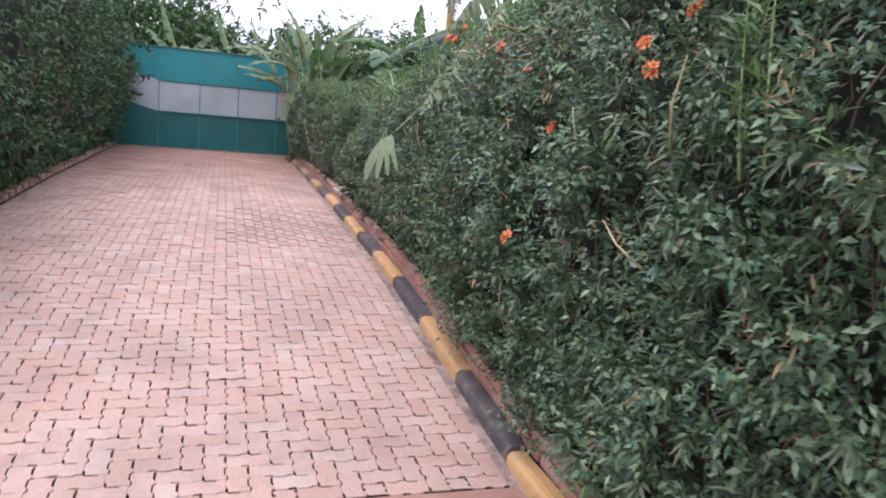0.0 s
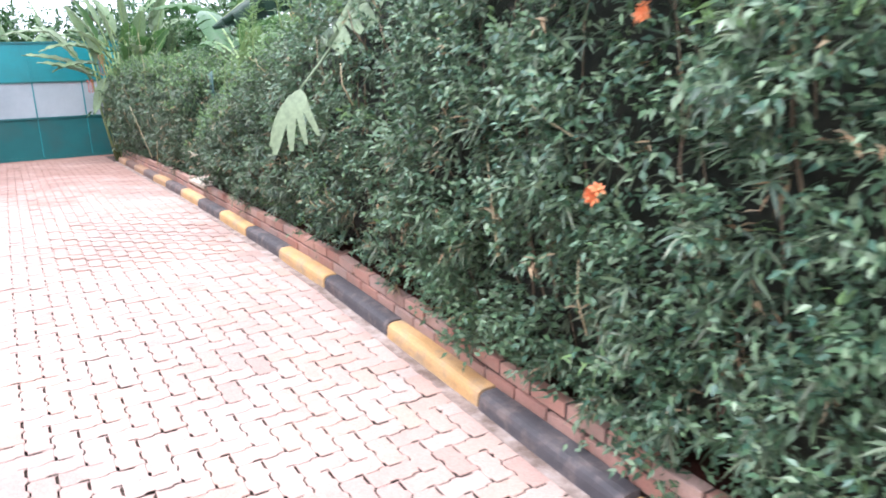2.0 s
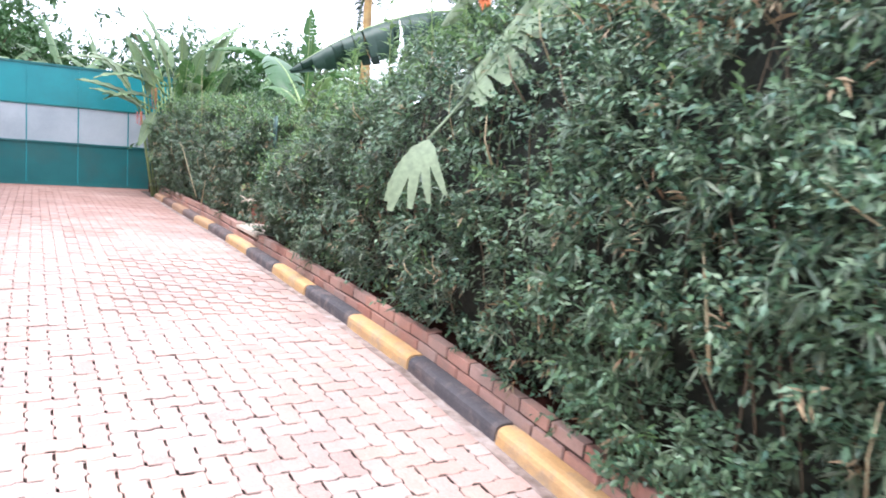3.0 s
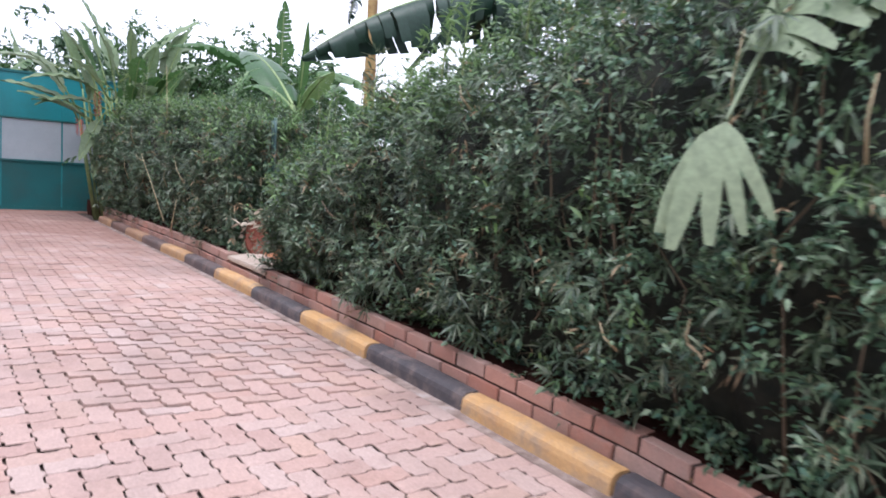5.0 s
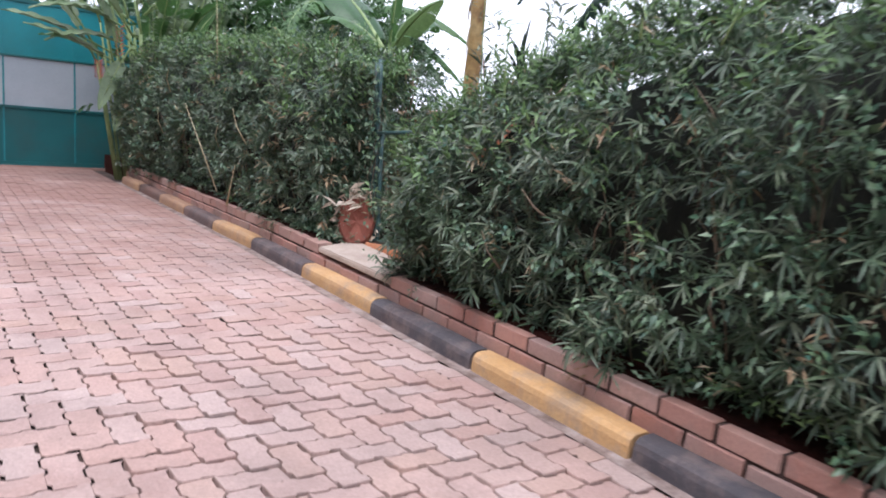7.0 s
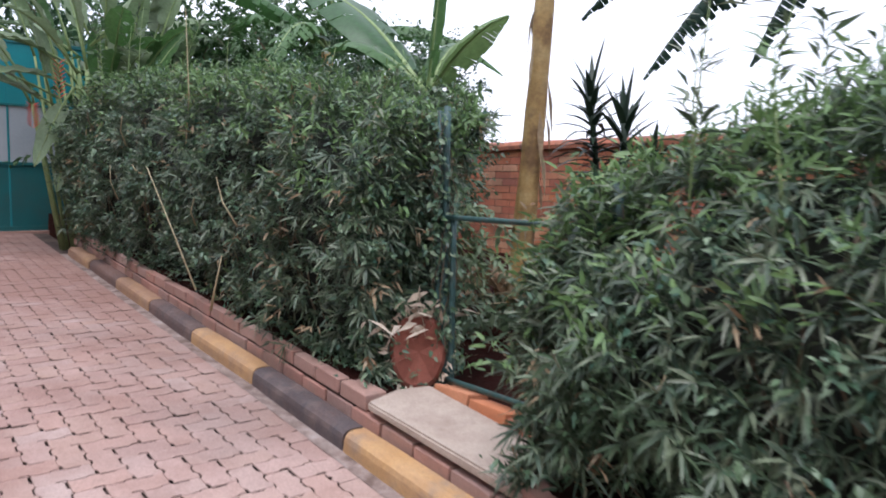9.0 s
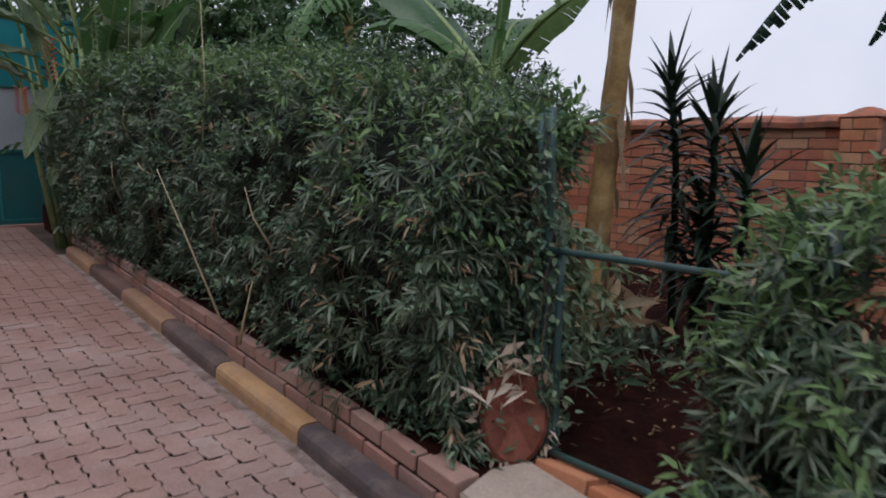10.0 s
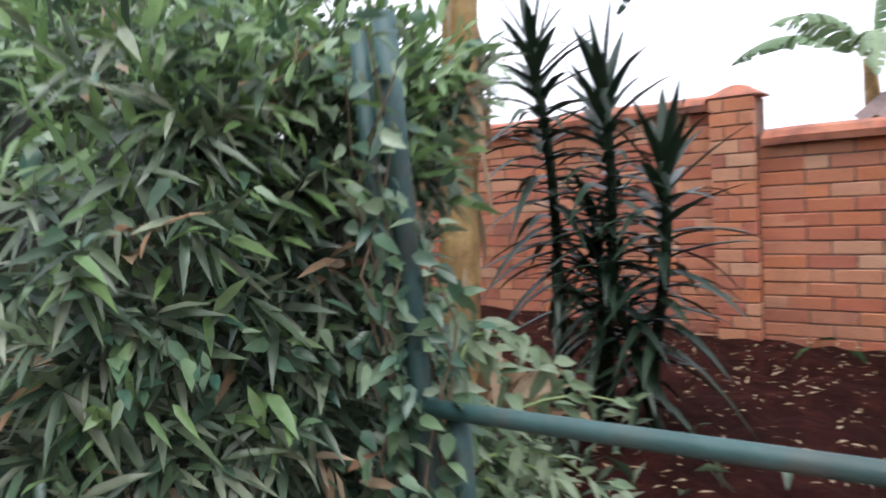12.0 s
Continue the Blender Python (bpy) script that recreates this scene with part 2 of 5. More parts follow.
LEAF_LIME = leafy("fresh_lime_leaf", [(0.12, 0.21, 0.075), (0.19, 0.30, 0.11), (0.15, 0.25, 0.11)], 0.4, 0.3)
LEAF_LIGHT = leafy("soft_grey_green_leaf", [(0.12, 0.19, 0.10), (0.18, 0.25, 0.14), (0.24, 0.30, 0.19)], 0.4, 0.28)
LEAF_DARK = leafy("dark_shrub_leaf", [(0.03, 0.07, 0.035), (0.05, 0.11, 0.05), (0.08, 0.15, 0.065)], 0.42, 0.2)
LEAF_TREE = leafy("tree_leaf", [(0.035, 0.085, 0.03), (0.06, 0.13, 0.045), (0.1, 0.18, 0.07)], 0.45, 0.3)
BANANA = leafy("banana_leaf", [(0.05, 0.13, 0.04), (0.08, 0.17, 0.05), (0.065, 0.15, 0.06)], 0.38, 0.3)
BANANA_DEEP = leafy("deep_green_banana_leaf", [(0.025, 0.085, 0.022), (0.035, 0.105, 0.028)], 0.35, 0.2)
BANANA_PALE = leafy("dusty_pale_banana_leaf", [(0.2, 0.27, 0.15), (0.25, 0.31, 0.19), (0.22, 0.28, 0.18)], 0.5, 0.3)
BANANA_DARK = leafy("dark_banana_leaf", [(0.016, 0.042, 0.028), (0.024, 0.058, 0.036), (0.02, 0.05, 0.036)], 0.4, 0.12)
HELICONIA = leafy("heliconia_leaf", [(0.09, 0.17, 0.07), (0.15, 0.23, 0.11), (0.2, 0.27, 0.15), (0.07, 0.14, 0.06)], 0.4, 0.25)
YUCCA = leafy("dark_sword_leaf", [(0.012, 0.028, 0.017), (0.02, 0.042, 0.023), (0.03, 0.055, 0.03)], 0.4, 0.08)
ORANGE = leafy("orange_petal", [(0.8, 0.24, 0.09), (0.85, 0.32, 0.14), (0.78, 0.2, 0.07)], 0.5, 0.3)
CORAL = leafy("coral_red_bract", [(0.62, 0.08, 0.05), (0.7, 0.13, 0.08)], 0.45, 0.2)

# ---------------------------------------------------------------- helpers
rng = np.random.default_rng(7)


def npmesh(name, V, F, flat=False):
    V, F = np.asarray(V, dtype=np.float32), np.asarray(F, dtype=np.int32)
    me = bpy.data.meshes.new(name)
    me.vertices.add(len(V))
    me.vertices.foreach_set("co", V.ravel())
    me.loops.add(F.size)
    me.loops.foreach_set("vertex_index", F.ravel())
    me.polygons.add(len(F))
    me.polygons.foreach_set("loop_start", np.arange(0, F.size, F.shape[1], dtype=np.int32))
    me.update(calc_edges=True)
    if flat:
        me.shade_flat()
    return me


def pymesh(name, V, F):
    me = bpy.data.meshes.new(name)
    me.from_pydata([tuple(map(float, v)) for v in V], [], [tuple(map(int, f)) for f in F])
    me.update()
    return me


def welded(name, V, F, dist=0.002):
    """A mesh whose touching corners are joined."""
    bm = bmesh.new()
    vs = [bm.verts.new(tuple(map(float, v))) for v in V]
    for f in F:
        bm.faces.new([vs[k] for k in f])
    bmesh.ops.remove_doubles(bm, verts=bm.verts[:], dist=dist)
    me = bpy.data.meshes.new(name)
    bm.to_mesh(me)
    bm.free()
    return me


def part(name, data, material, parent=None, label="", at=None):
    """Links a bmesh or a mesh as one object, under a thing or part where one is given."""
    if isinstance(data, bmesh.types.BMesh):
        me = bpy.data.meshes.new(name)
        data.to_mesh(me)
        data.free()
        data = me
    if material and not data.materials:
        data.materials.append(material)
    ob = new(name, data)
    if parent:
        ob.parent = parent
    if at is not None:
        ob.matrix_basis = at
    if label:
        tagged(ob, label)
    return ob


def empty(name, m, label="", category="", group="", kind=""):
    ob = new(name)
    ob.empty_display_size = 0.1
    ob.matrix_basis = m
    return tagged(ob, label, category, group, kind)


def smooth(me):
    me.polygons.foreach_set("use_smooth", np.ones(len(me.polygons), dtype=bool))
    return me


def box_bm(x0, x1, y0, y1, z0, z1, bevel=0.0):
    bm = bmesh.new()
    bmesh.ops.create_cube(bm, size=1)
    for v in bm.verts:
        v.co = Vector((x0 + (v.co.x + 0.5) * (x1 - x0), y0 + (v.co.y + 0.5) * (y1 - y0), z0 + (v.co.z + 0.5) * (z1 - z0)))
    if bevel:
        bmesh.ops.bevel(bm, geom=bm.edges[:], offset=bevel, segments=2, affect="EDGES", profile=0.6)
    return bm


def tube_vf(points, radii, sides=8):
    P = np.asarray(points, float)
    R = np.broadcast_to(np.asarray(radii, float), (len(P),))
    T = np.gradient(P, axis=0)
    T /= np.linalg.norm(T, axis=1)[:, None] + 1e-9
    ref = np.where(np.abs(T[:, 2:3]) > 0.9, np.array([[1.0, 0, 0]]), np.array([[0, 0, 1.0]]))
    A = np.cross(T, ref)
    A /= np.linalg.norm(A, axis=1)[:, None] + 1e-9
    B = np.cross(T, A)
    ang = np.linspace(0, 2 * np.pi, sides, endpoint=False)
    V = P[:, None] + R[:, None, None] * (A[:, None] * np.cos(ang)[None, :, None] + B[:, None] * np.sin(ang)[None, :, None])
    V = V.reshape(-1, 3)
    F = []
    for i in range(len(P) - 1):
        for j in range(sides):
            k = (j + 1) % sides
            F.append((i * sides + j, i * sides + k, (i + 1) * sides + k, (i + 1) * sides + j))
    return V, np.array(F)


def tubes_mesh(name, lines, sides=6):
    """One mesh of many tubes; each line is (points, radii)."""
    Vs, Fs, o = [], [], 0
    for pts, rad in lines:
        V, F = tube_vf(pts, rad, sides)
        Vs.append(V), Fs.append(F + o)
        o += len(V)
    return smooth(npmesh(name, np.concatenate(Vs), np.concatenate(Fs)))


def tube_mesh(name, pts, rad, sides=12):
    V, F = tube_vf(pts, rad, sides)
    n = len(pts)
    faces = [tuple(f) for f in F] + [tuple(range(sides))[::-1], tuple((n - 1) * sides + j for j in range(sides))]
    me = pymesh(name, V, faces)
    return smooth(me)


def unit(a):
    return a / (np.linalg.norm(a, axis=-1, keepdims=True) + 1e-9)


def leaf_vf(P, D, N, L, W, sag=0.15, widest=0.42):
    """Folded leaves: base, two flanks, a sunk midrib and a tip."""
    D = unit(D)
    S = unit(np.cross(D, N))
    N = np.cross(S, D)
    L, W = np.asarray(L)[:, None], np.asarray(W)[:, None]
    mid = P + D * L * widest
    V = np.stack([P, mid - S * W / 2 + N * W * 0.18, mid + S * W / 2 + N * W * 0.18, mid, P + D * L - np.array([[0, 0, 1.0]]) * L * sag], 1)
    F = np.array([(0, 3, 1), (0, 2, 3), (1, 3, 4), (3, 2, 4)])
    F = (np.arange(len(P))[:, None, None] * 5 + F[None]).reshape(-1, 3)
    return V.reshape(-1, 3), F


def fine_leaf_vf(P, D, N, L, W, sag=0.2):
    """Lance-shaped leaves with a curved, folded blade."""
    D = unit(D)
    S = unit(np.cross(D, N))
    N = np.cross(S, D)
    L, W = np.asarray(L)[:, None], np.asarray(W)[:, None]
    down = np.array([[0, 0, -1.0]])
    a, c = P + D * L * 0.24 + down * L * sag * 0.04, P + D * L * 0.6 + down * L * sag * 0.36
    V = np.stack([P, a - S * W * 0.45 + N * W * 0.16, a, a + S * W * 0.45 + N * W * 0.16, c - S * W * 0.40 + N * W * 0.14, c, c + S * W * 0.40 + N * W * 0.14, P + D * L + down * L * sag], 1)
    F = np.array([(0, 2, 1), (0, 3, 2), (1, 2, 5), (1, 5, 4), (2, 3, 6), (2, 6, 5), (4, 5, 7), (5, 6, 7)])
    F = (np.arange(len(P))[:, None, None] * 8 + F[None]).reshape(-1, 3)
    return V.reshape(-1, 3), F


def leaf_mesh(name, *args, fine=False, **kw):
    return npmesh(name, *(fine_leaf_vf if fine else leaf_vf)(*args, **kw))


def wobble(P, scale, seed=0.0):
    return np.array([noise.noise(Vector((p[0] * scale + seed, p[1] * scale, p[2] * scale))) for p in P])


def sprigs(P, N, per, spread, leaf_len, leaf_w, up=0.35, seed=1):
    """Leaves set in sprigs: P where a sprig leaves the hedge, N its outward way. Returns arguments for leaf_mesh."""
    r = np.random.default_rng(seed)
    n = len(P)
    D = unit(N + np.array([[0, 0, up]]) + r.normal(0, 0.55, (n, 3)))
    U = unit(np.cross(D, r.normal(0, 1, (n, 3))))
    t = (np.arange(per) + r.random((n, per))) / per
    pos = P[:, None] + D[:, None] * (t * spread)[..., None] + r.normal(0, 0.012, (n, per, 3))
    side = np.where(np.arange(per) % 2 == 0, 1.0, -1.0)[None, :, None]
    ld = D[:, None] * 0.85 + U[:, None] * side * 0.8 + r.normal(0, 0.28, (n, per, 3)) + np.array([0, 0, -0.12])
    ln = N[:, None] * 0.5 + np.array([0, 0, 0.7]) + r.normal(0, 0.4, (n, per, 3))
    size = r.uniform(0.65, 1.2, (n, per)) * (1.05 - 0.25 * t)
    return pos.reshape(-1, 3), ld.reshape(-1, 3), ln.reshape(-1, 3), (size * leaf_len).ravel(), (size * leaf_w * r.uniform(0.8, 1.2, (n, per))).ravel()


def stars(P, N, per, spread, leaf_len, leaf_w, up=0.35, seed=1):
    """Narrow leaves that radiate and droop from the end of each shoot, as bamboo bears them."""
    r = np.random.default_rng(seed)
    n = len(P)
    A = unit(N + np.array([[0, 0, up]]) + r.normal(0, 0.45, (n, 3)))
    U = unit(np.cross(A, r.normal(0, 1, (n, 3))))
    W = np.cross(A, U)
    ang = (np.arange(per) + r.uniform(-0.3, 0.3, (n, per))) * (2 * np.pi / per)
    rad = U[:, None] * np.cos(ang)[..., None] + W[:, None] * np.sin(ang)[..., None]
    open_ = r.uniform(0.5, 1.25, (n, per, 1))
    ld = A[:, None] * 0.75 + rad * open_ + np.array([0, 0, -0.28])
    pos = P[:, None] + A[:, None] * (spread * r.uniform(0.25, 1.0, (n, per)))[..., None]
    ln = A[:, None] * 0.7 + np.array([0, 0, 0.6]) + r.normal(0, 0.25, (n, per, 3))
    size = r.uniform(0.6, 1.2, (n, per))
    return pos.reshape(-1, 3), ld.reshape(-1, 3), ln.reshape(-1, 3), (size * leaf_len).ravel(), (size * leaf_w * r.uniform(0.85, 1.2, (n, per))).ravel()


# height of the drive along its length
GY = [-40, -6, -0.3, 0.0, 0.9, 1.8, 2.7, 3.6, 4.5, 5.4, 6.3, 7.2, 8.1, 9.0, 9.9, 10.8, 11.7, 14.7, 18, 40, 400]
GZ = [-0.7, -0.4, -0.145, -0.11, 0.003, 0.13, 0.25, 0.33, 0.40, 0.467, 0.528, 0.59, 0.65, 0.694, 0.741, 0.79, 0.842, 0.985, 1.1, 1.5, 1.5]


def gz(y):
    return np.interp(y, GY, GZ)


def soil_z(x, y):
    return gz(y) + 0.19 - 0.055 * np.clip(np.asarray(x) - 0.3, 0, 5)


def slope(y):
    return math.degrees(math.atan((gz(y + 0.1) - gz(y - 0.1)) / 0.2))


ROAD_L, ROAD_R, GATE_Y = -3.73, -0.062, 14.71

# ---------------------------------------------------------------- ground
xs = np.unique(np.concatenate([[-400, -120, -40, -15, -8, -5, -4.2, -3.95, -3.8, 0.14, 0.158, 0.2], np.arange(0.32, 5.0, 0.12), [5.2, 6, 8, 12, 20, 50, 120, 400]]))
ys = np.unique(np.concatenate([[-400, -120, -40, -15, -8], np.arange(-7, 5, 0.5), np.arange(5, 12.5, 0.12), np.arange(12.5, 18, 0.5), [20, 25, 40, 120, 400]]))
gx, gy = np.meshgrid(xs, ys)
gzv = np.where((gx > 0.15) & (gx < 0.4) & ((gy < 6.3) | (gy > 7.3)), gz(gy) + 0.216, np.where((gx > -3.9) & (gx < 0.18), gz(gy) - 0.12, np.where(gx < 0, gz(gy) + 0.08, soil_z(gx, gy))))
rough_ground = wobble(np.stack([gx.ravel(), gy.ravel(), 0 * gx.ravel()], 1), 3.1) * 0.06 + wobble(np.stack([gx.ravel(), gy.ravel(), 0 * gx.ravel()], 1), 9.0) * 0.035
gzv = gzv.ravel() + np.where((gx.ravel() > 0.5) & (gx.ravel() < 6), rough_ground, 0)
nx = len(xs)
cells = [(j * nx + i, j * nx + i + 1, (j + 1) * nx + i + 1, (j + 1) * nx + i) for j in range(len(ys) - 1) for i in range(nx - 1)]
ground = part("ground", smooth(npmesh("ground", np.stack([gx.ravel(), gy.ravel(), gzv], 1), cells)), SOIL)
tagged(ground, "dark red-brown bare garden soil sloping to the wall", "ground", kind="structure")


def strip_mesh(name, x0, x1, y0, y1, dz, step=0.3):
    yy = np.append(np.arange(y0, y1, step), y1)
    V = [(x, y, gz(y) + dz) for y in yy for x in (x0, x1)]
    F = [(2 * i, 2 * i + 1, 2 * i + 3, 2 * i + 2) for i in range(len(yy) - 1)]
    return pymesh(name, V, F)


road = part("road", strip_mesh("road", ROAD_L - 0.2, 0.12, -0.32, GATE_Y + 6, -0.022), JOINT)
tagged(road, "driveway of pink interlocking zigzag clay pavers laid in herringbone", "driveway", kind="structure")
apron = part("pavement", strip_mesh("pavement", ROAD_L - 0.2, 0.12, -9.0, -0.32, -0.022), JOINT)
tagged(apron, "apron of pale irregular crazy-paving stones in red joints", "paving", kind="structure")

# ---------------------------------------------------------------- gate
def gate_band(xa, za, zb, zc, zd, xb):
    """A welded sheet between two seams, its lower edge from za to zc, its upper from zb to zd."""
    bm = bmesh.new()
    lo = [bm.verts.new(v) for v in ((xa, 0, za), (xb, 0, zc), (xb, 0, zd), (xa, 0, zb))]
    hi = [bm.verts.new((v.co.x, -0.012, v.co.z)) for v in lo]
    bm.faces.new(hi), bm.faces.new(lo[::-1])
    for k in range(4):
        bm.faces.new((lo[k], lo[(k + 1) % 4], hi[(k + 1) % 4], hi[k]))
    bmesh.ops.recalc_face_normals(bm, faces=bm.faces[:])
    return bm


gate = empty("gate_1", pose(0, GATE_Y, 0), "closed teal sheet-metal driveway gate with a pale grey band", "gate", kind="structure")
SEAMS = [-3.72, -2.87, -1.98, -1.12, -0.24, 0.62]
for a, b in zip(SEAMS[:-1], SEAMS[1:]):
    left = b <= -2.86
    rise = lambda x: 0.30 * max(0.0, (-2.87 - x) / 0.85 * 0.8) if left else 0.0
    lo_a, lo_b, hi_a, hi_b = 1.80 + rise(a), 1.80 + rise(b), 2.495 + rise(a), 2.495 + rise(b)
    part("lower_sheet", gate_band(a + 0.004, 1.02, lo_a, 1.02, lo_b, b - 0.004), TEAL_DARK, gate)
    part("middle_sheet", gate_band(a + 0.004, lo_a, hi_a, lo_b, hi_b, b - 0.004), SILVER, gate, "pale grey painted sheet")
    part("upper_sheet", gate_band(a + 0.004, hi_a, 3.23, hi_b, 3.23, b - 0.004), TEAL, gate)
for x in SEAMS:
    part("upright", box_bm(x - 0.011, x + 0.011, -0.02, 0.03, 1.0, 3.25, 0.003), TEAL, gate)
for z, w in ((1.02, 0.03), (1.80, 0.018), (2.495, 0.014), (3.24, 0.022)):
    part("rail", box_bm(-2.86 if 1.5 < z < 2.6 else -3.72, 0.62, -0.028, 0.03, z - w, z + w, 0.004), TEAL_DARK, gate)
part("threshold", box_bm(-3.75, 0.68, -0.1, 0.1, 0.88, 0.992, 0.01), EDGING, gate, "red concrete threshold")
for x in (-3.86, 0.75):
    part("gate_post", box_bm(x - 0.12, x + 0.12, -0.12, 0.12, 0.8, 3.3, 0.01), TEAL_DARK, gate)

# ---------------------------------------------------------------- kerb and brick edging
KY = 0.9
EDGE_END = 13.1


def kerb_bm(length):
    prof = [(-0.02, -0.08), (-0.016, 0.05), (-0.01, 0.072), (0.006, 0.086), (0.03, 0.091), (0.084, 0.089), (0.084, -0.08)]
    bm = bmesh.new()
    rings = []
    for k, y in enumerate(np.linspace(-length / 2, length / 2, 5)):
        s = 0.004 * (k in (0, 4))
        rings.append([bm.verts.new((x + (s if x < 0.05 else 0), y, z - (s if z > 0 else 0))) for x, z in prof])
    for a, b in zip(rings[:-1], rings[1:]):
        for j in range(len(prof)):
            bm.faces.new((a[j], a[(j + 1) % len(prof)], b[(j + 1) % len(prof)], b[j]))
    bm.faces.new(rings[0]), bm.faces.new(rings[-1][::-1])
    bmesh.ops.recalc_face_normals(bm, faces=bm.faces[:])
    return bm


kerb = empty("kerb", pose(0, 0, 0), "concrete kerb painted in worn alternate yellow and black", "kerb", kind="structure")
kerb_data = {}
for col, key in ((YELLOW, "y"), (BLACK, "k")):
    me = bpy.data.meshes.new("kerb_stone")
    b = kerb_bm(KY - 0.012)
    b.to_mesh(me)
    b.free()
    me.materials.append(col)
    kerb_data[key] = me
for i in range(-7, 14):
    yc = (i + 0.5) * KY
    part("kerb_stone", kerb_data["y" if i % 2 else "k"], None, kerb, "kerb stone painted worn yellow" if i % 2 else "kerb stone painted worn black",
         pose(random.uniform(-0.006, 0.006), yc, gz(yc), slope(yc), 0, random.uniform(-0.5, 0.5)))
tagged(part("kerb_bedding", strip_mesh("kerb_bedding", -0.075, 0.1, -6.3, EDGE_END - 0.4, 0.002), DUST, kerb), "pale dusty mortar along the kerb foot")

left_kerb = empty("kerb", pose(0, 0, 0), "low red brick edging of the drive's planted border", "kerb", kind="structure")


def brick_data(lx, ly, lz, material, name="brick"):
    me = bpy.data.meshes.new(name)
    b = box_bm(-lx / 2, lx / 2, -ly / 2, ly / 2, -lz / 2, lz / 2)
    bmesh.ops.bevel(b, geom=[e for e in b.edges], offset=0.004, segments=1, affect="EDGES")
    for v in b.verts:
        v.co += Vector((random.uniform(-1, 1), random.uniform(-1, 1), random.uniform(-1, 1))) * 0.0016
    b.to_mesh(me)
    b.free()
    me.materials.append(material)
    return me


EDGE_BRICKS = [brick_data(0.105, 0.211, 0.065, EDGE_BRICK) for _ in range(4)]
edge_wall = empty("wall_low", pose(0, 0, 0), "two-course red brick edging between kerb and hedge", "brick edging", kind="structure")


def mortar_bed(y0, y1, top):
    yy = np.append(np.arange(y0, y1, 0.3), y1)
    prof = [(0.111, -0.05), (0.111, top), (0.2, top), (0.2, -0.05)]
    V = [(x, y, gz(y) + z) for y in yy for x, z in prof]
    return pymesh("mortar", V, [(4 * i + j, 4 * i + j + 1, 4 * i + j + 5, 4 * i + j + 4) for i in range(len(yy) - 1) for j in range(3)] + [(0, 1, 2, 3), tuple(4 * (len(yy) - 1) + j for j in (3, 2, 1, 0))])


# bed coloured very dark, which puts the shade of the joints into the mortar
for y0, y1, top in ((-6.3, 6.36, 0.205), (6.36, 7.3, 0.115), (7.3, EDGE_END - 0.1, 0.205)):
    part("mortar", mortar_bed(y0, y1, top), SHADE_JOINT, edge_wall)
LB = 0.226
for course in range(2):
    n = int((EDGE_END + 6.2) / LB)
    for k in range(n):
        y = -6.2 + (k + 0.5 * course + 0.3) * LB
        if y > EDGE_END - 0.15 or (6.36 < y < 7.30 and course == 1):
            continue
        part("brick", EDGE_BRICKS[(k * 7 + course) % 4], None, edge_wall, "",
             pose(0.148 + 0.008 * course + random.uniform(-0.004, 0.004), y, gz(y) + 0.102 + 0.076 * course + random.uniform(-0.003, 0.003), slope(y), 0, random.uniform(-0.9, 0.9)))
for k in range(53):
    y = -1.0 + k * 0.3
    if y < GATE_Y - 0.2:
        part("brick", EDGE_BRICKS[k % 4], None, left_kerb, "", pose(ROAD_L - 0.06, y, gz(y) + 0.03, slope(y), random.uniform(-4, 4), random.uniform(-3, 3)))

# ---------------------------------------------------------------- garden wall
WALL_X, PIL_Y = 4.76, 7.93
wall = empty("wall_garden", pose(0, 0, 0), "red brick garden wall with pillars and stepped terracotta coping", "brick wall", kind="structure")
BAYS = [(1.6, 4.8, 1.66), (4.8, PIL_Y, 1.84), (PIL_Y, 15.4, 2.09)]
for y0, y1, top in BAYS:
    base = float(soil_z(5, y0)) - 0.25
    part("mortar", box_bm(WALL_X + 0.007, WALL_X + 0.2, y0, y1, base, top), MORTAR, wall)
    # coping: a rounded ridge with a drip edge
    prof = [(-0.05, 0.0), (-0.055, 0.045), (-0.02, 0.085), (0.05, 0.105), (0.16, 0.105), (0.24, 0.08), (0.27, 0.045), (0.265, 0.0)]
    V, F = [], []
    yy = np.arange(y0 + 0.1, y1 - 0.09, 0.22)
    for i, y in enumerate(yy):
        V += [(WALL_X + px, y, top + pz + 0.006 * math.sin(i * 2.3) + 0.004 * math.sin(i * 5.1)) for px, pz in prof]
    m = len(prof)
    for i in range(len(yy) - 1):
        F += [(i * m + j, i * m + (j + 1) % m, (i + 1) * m + (j + 1) % m, (i + 1) * m + j) for j in range(m)]
    F += [tuple(range(m)), tuple((len(yy) - 1) * m + j for j in range(m))[::-1]]
    part("coping", pymesh("coping", V, F), COPING, wall, "weathered terracotta coping")
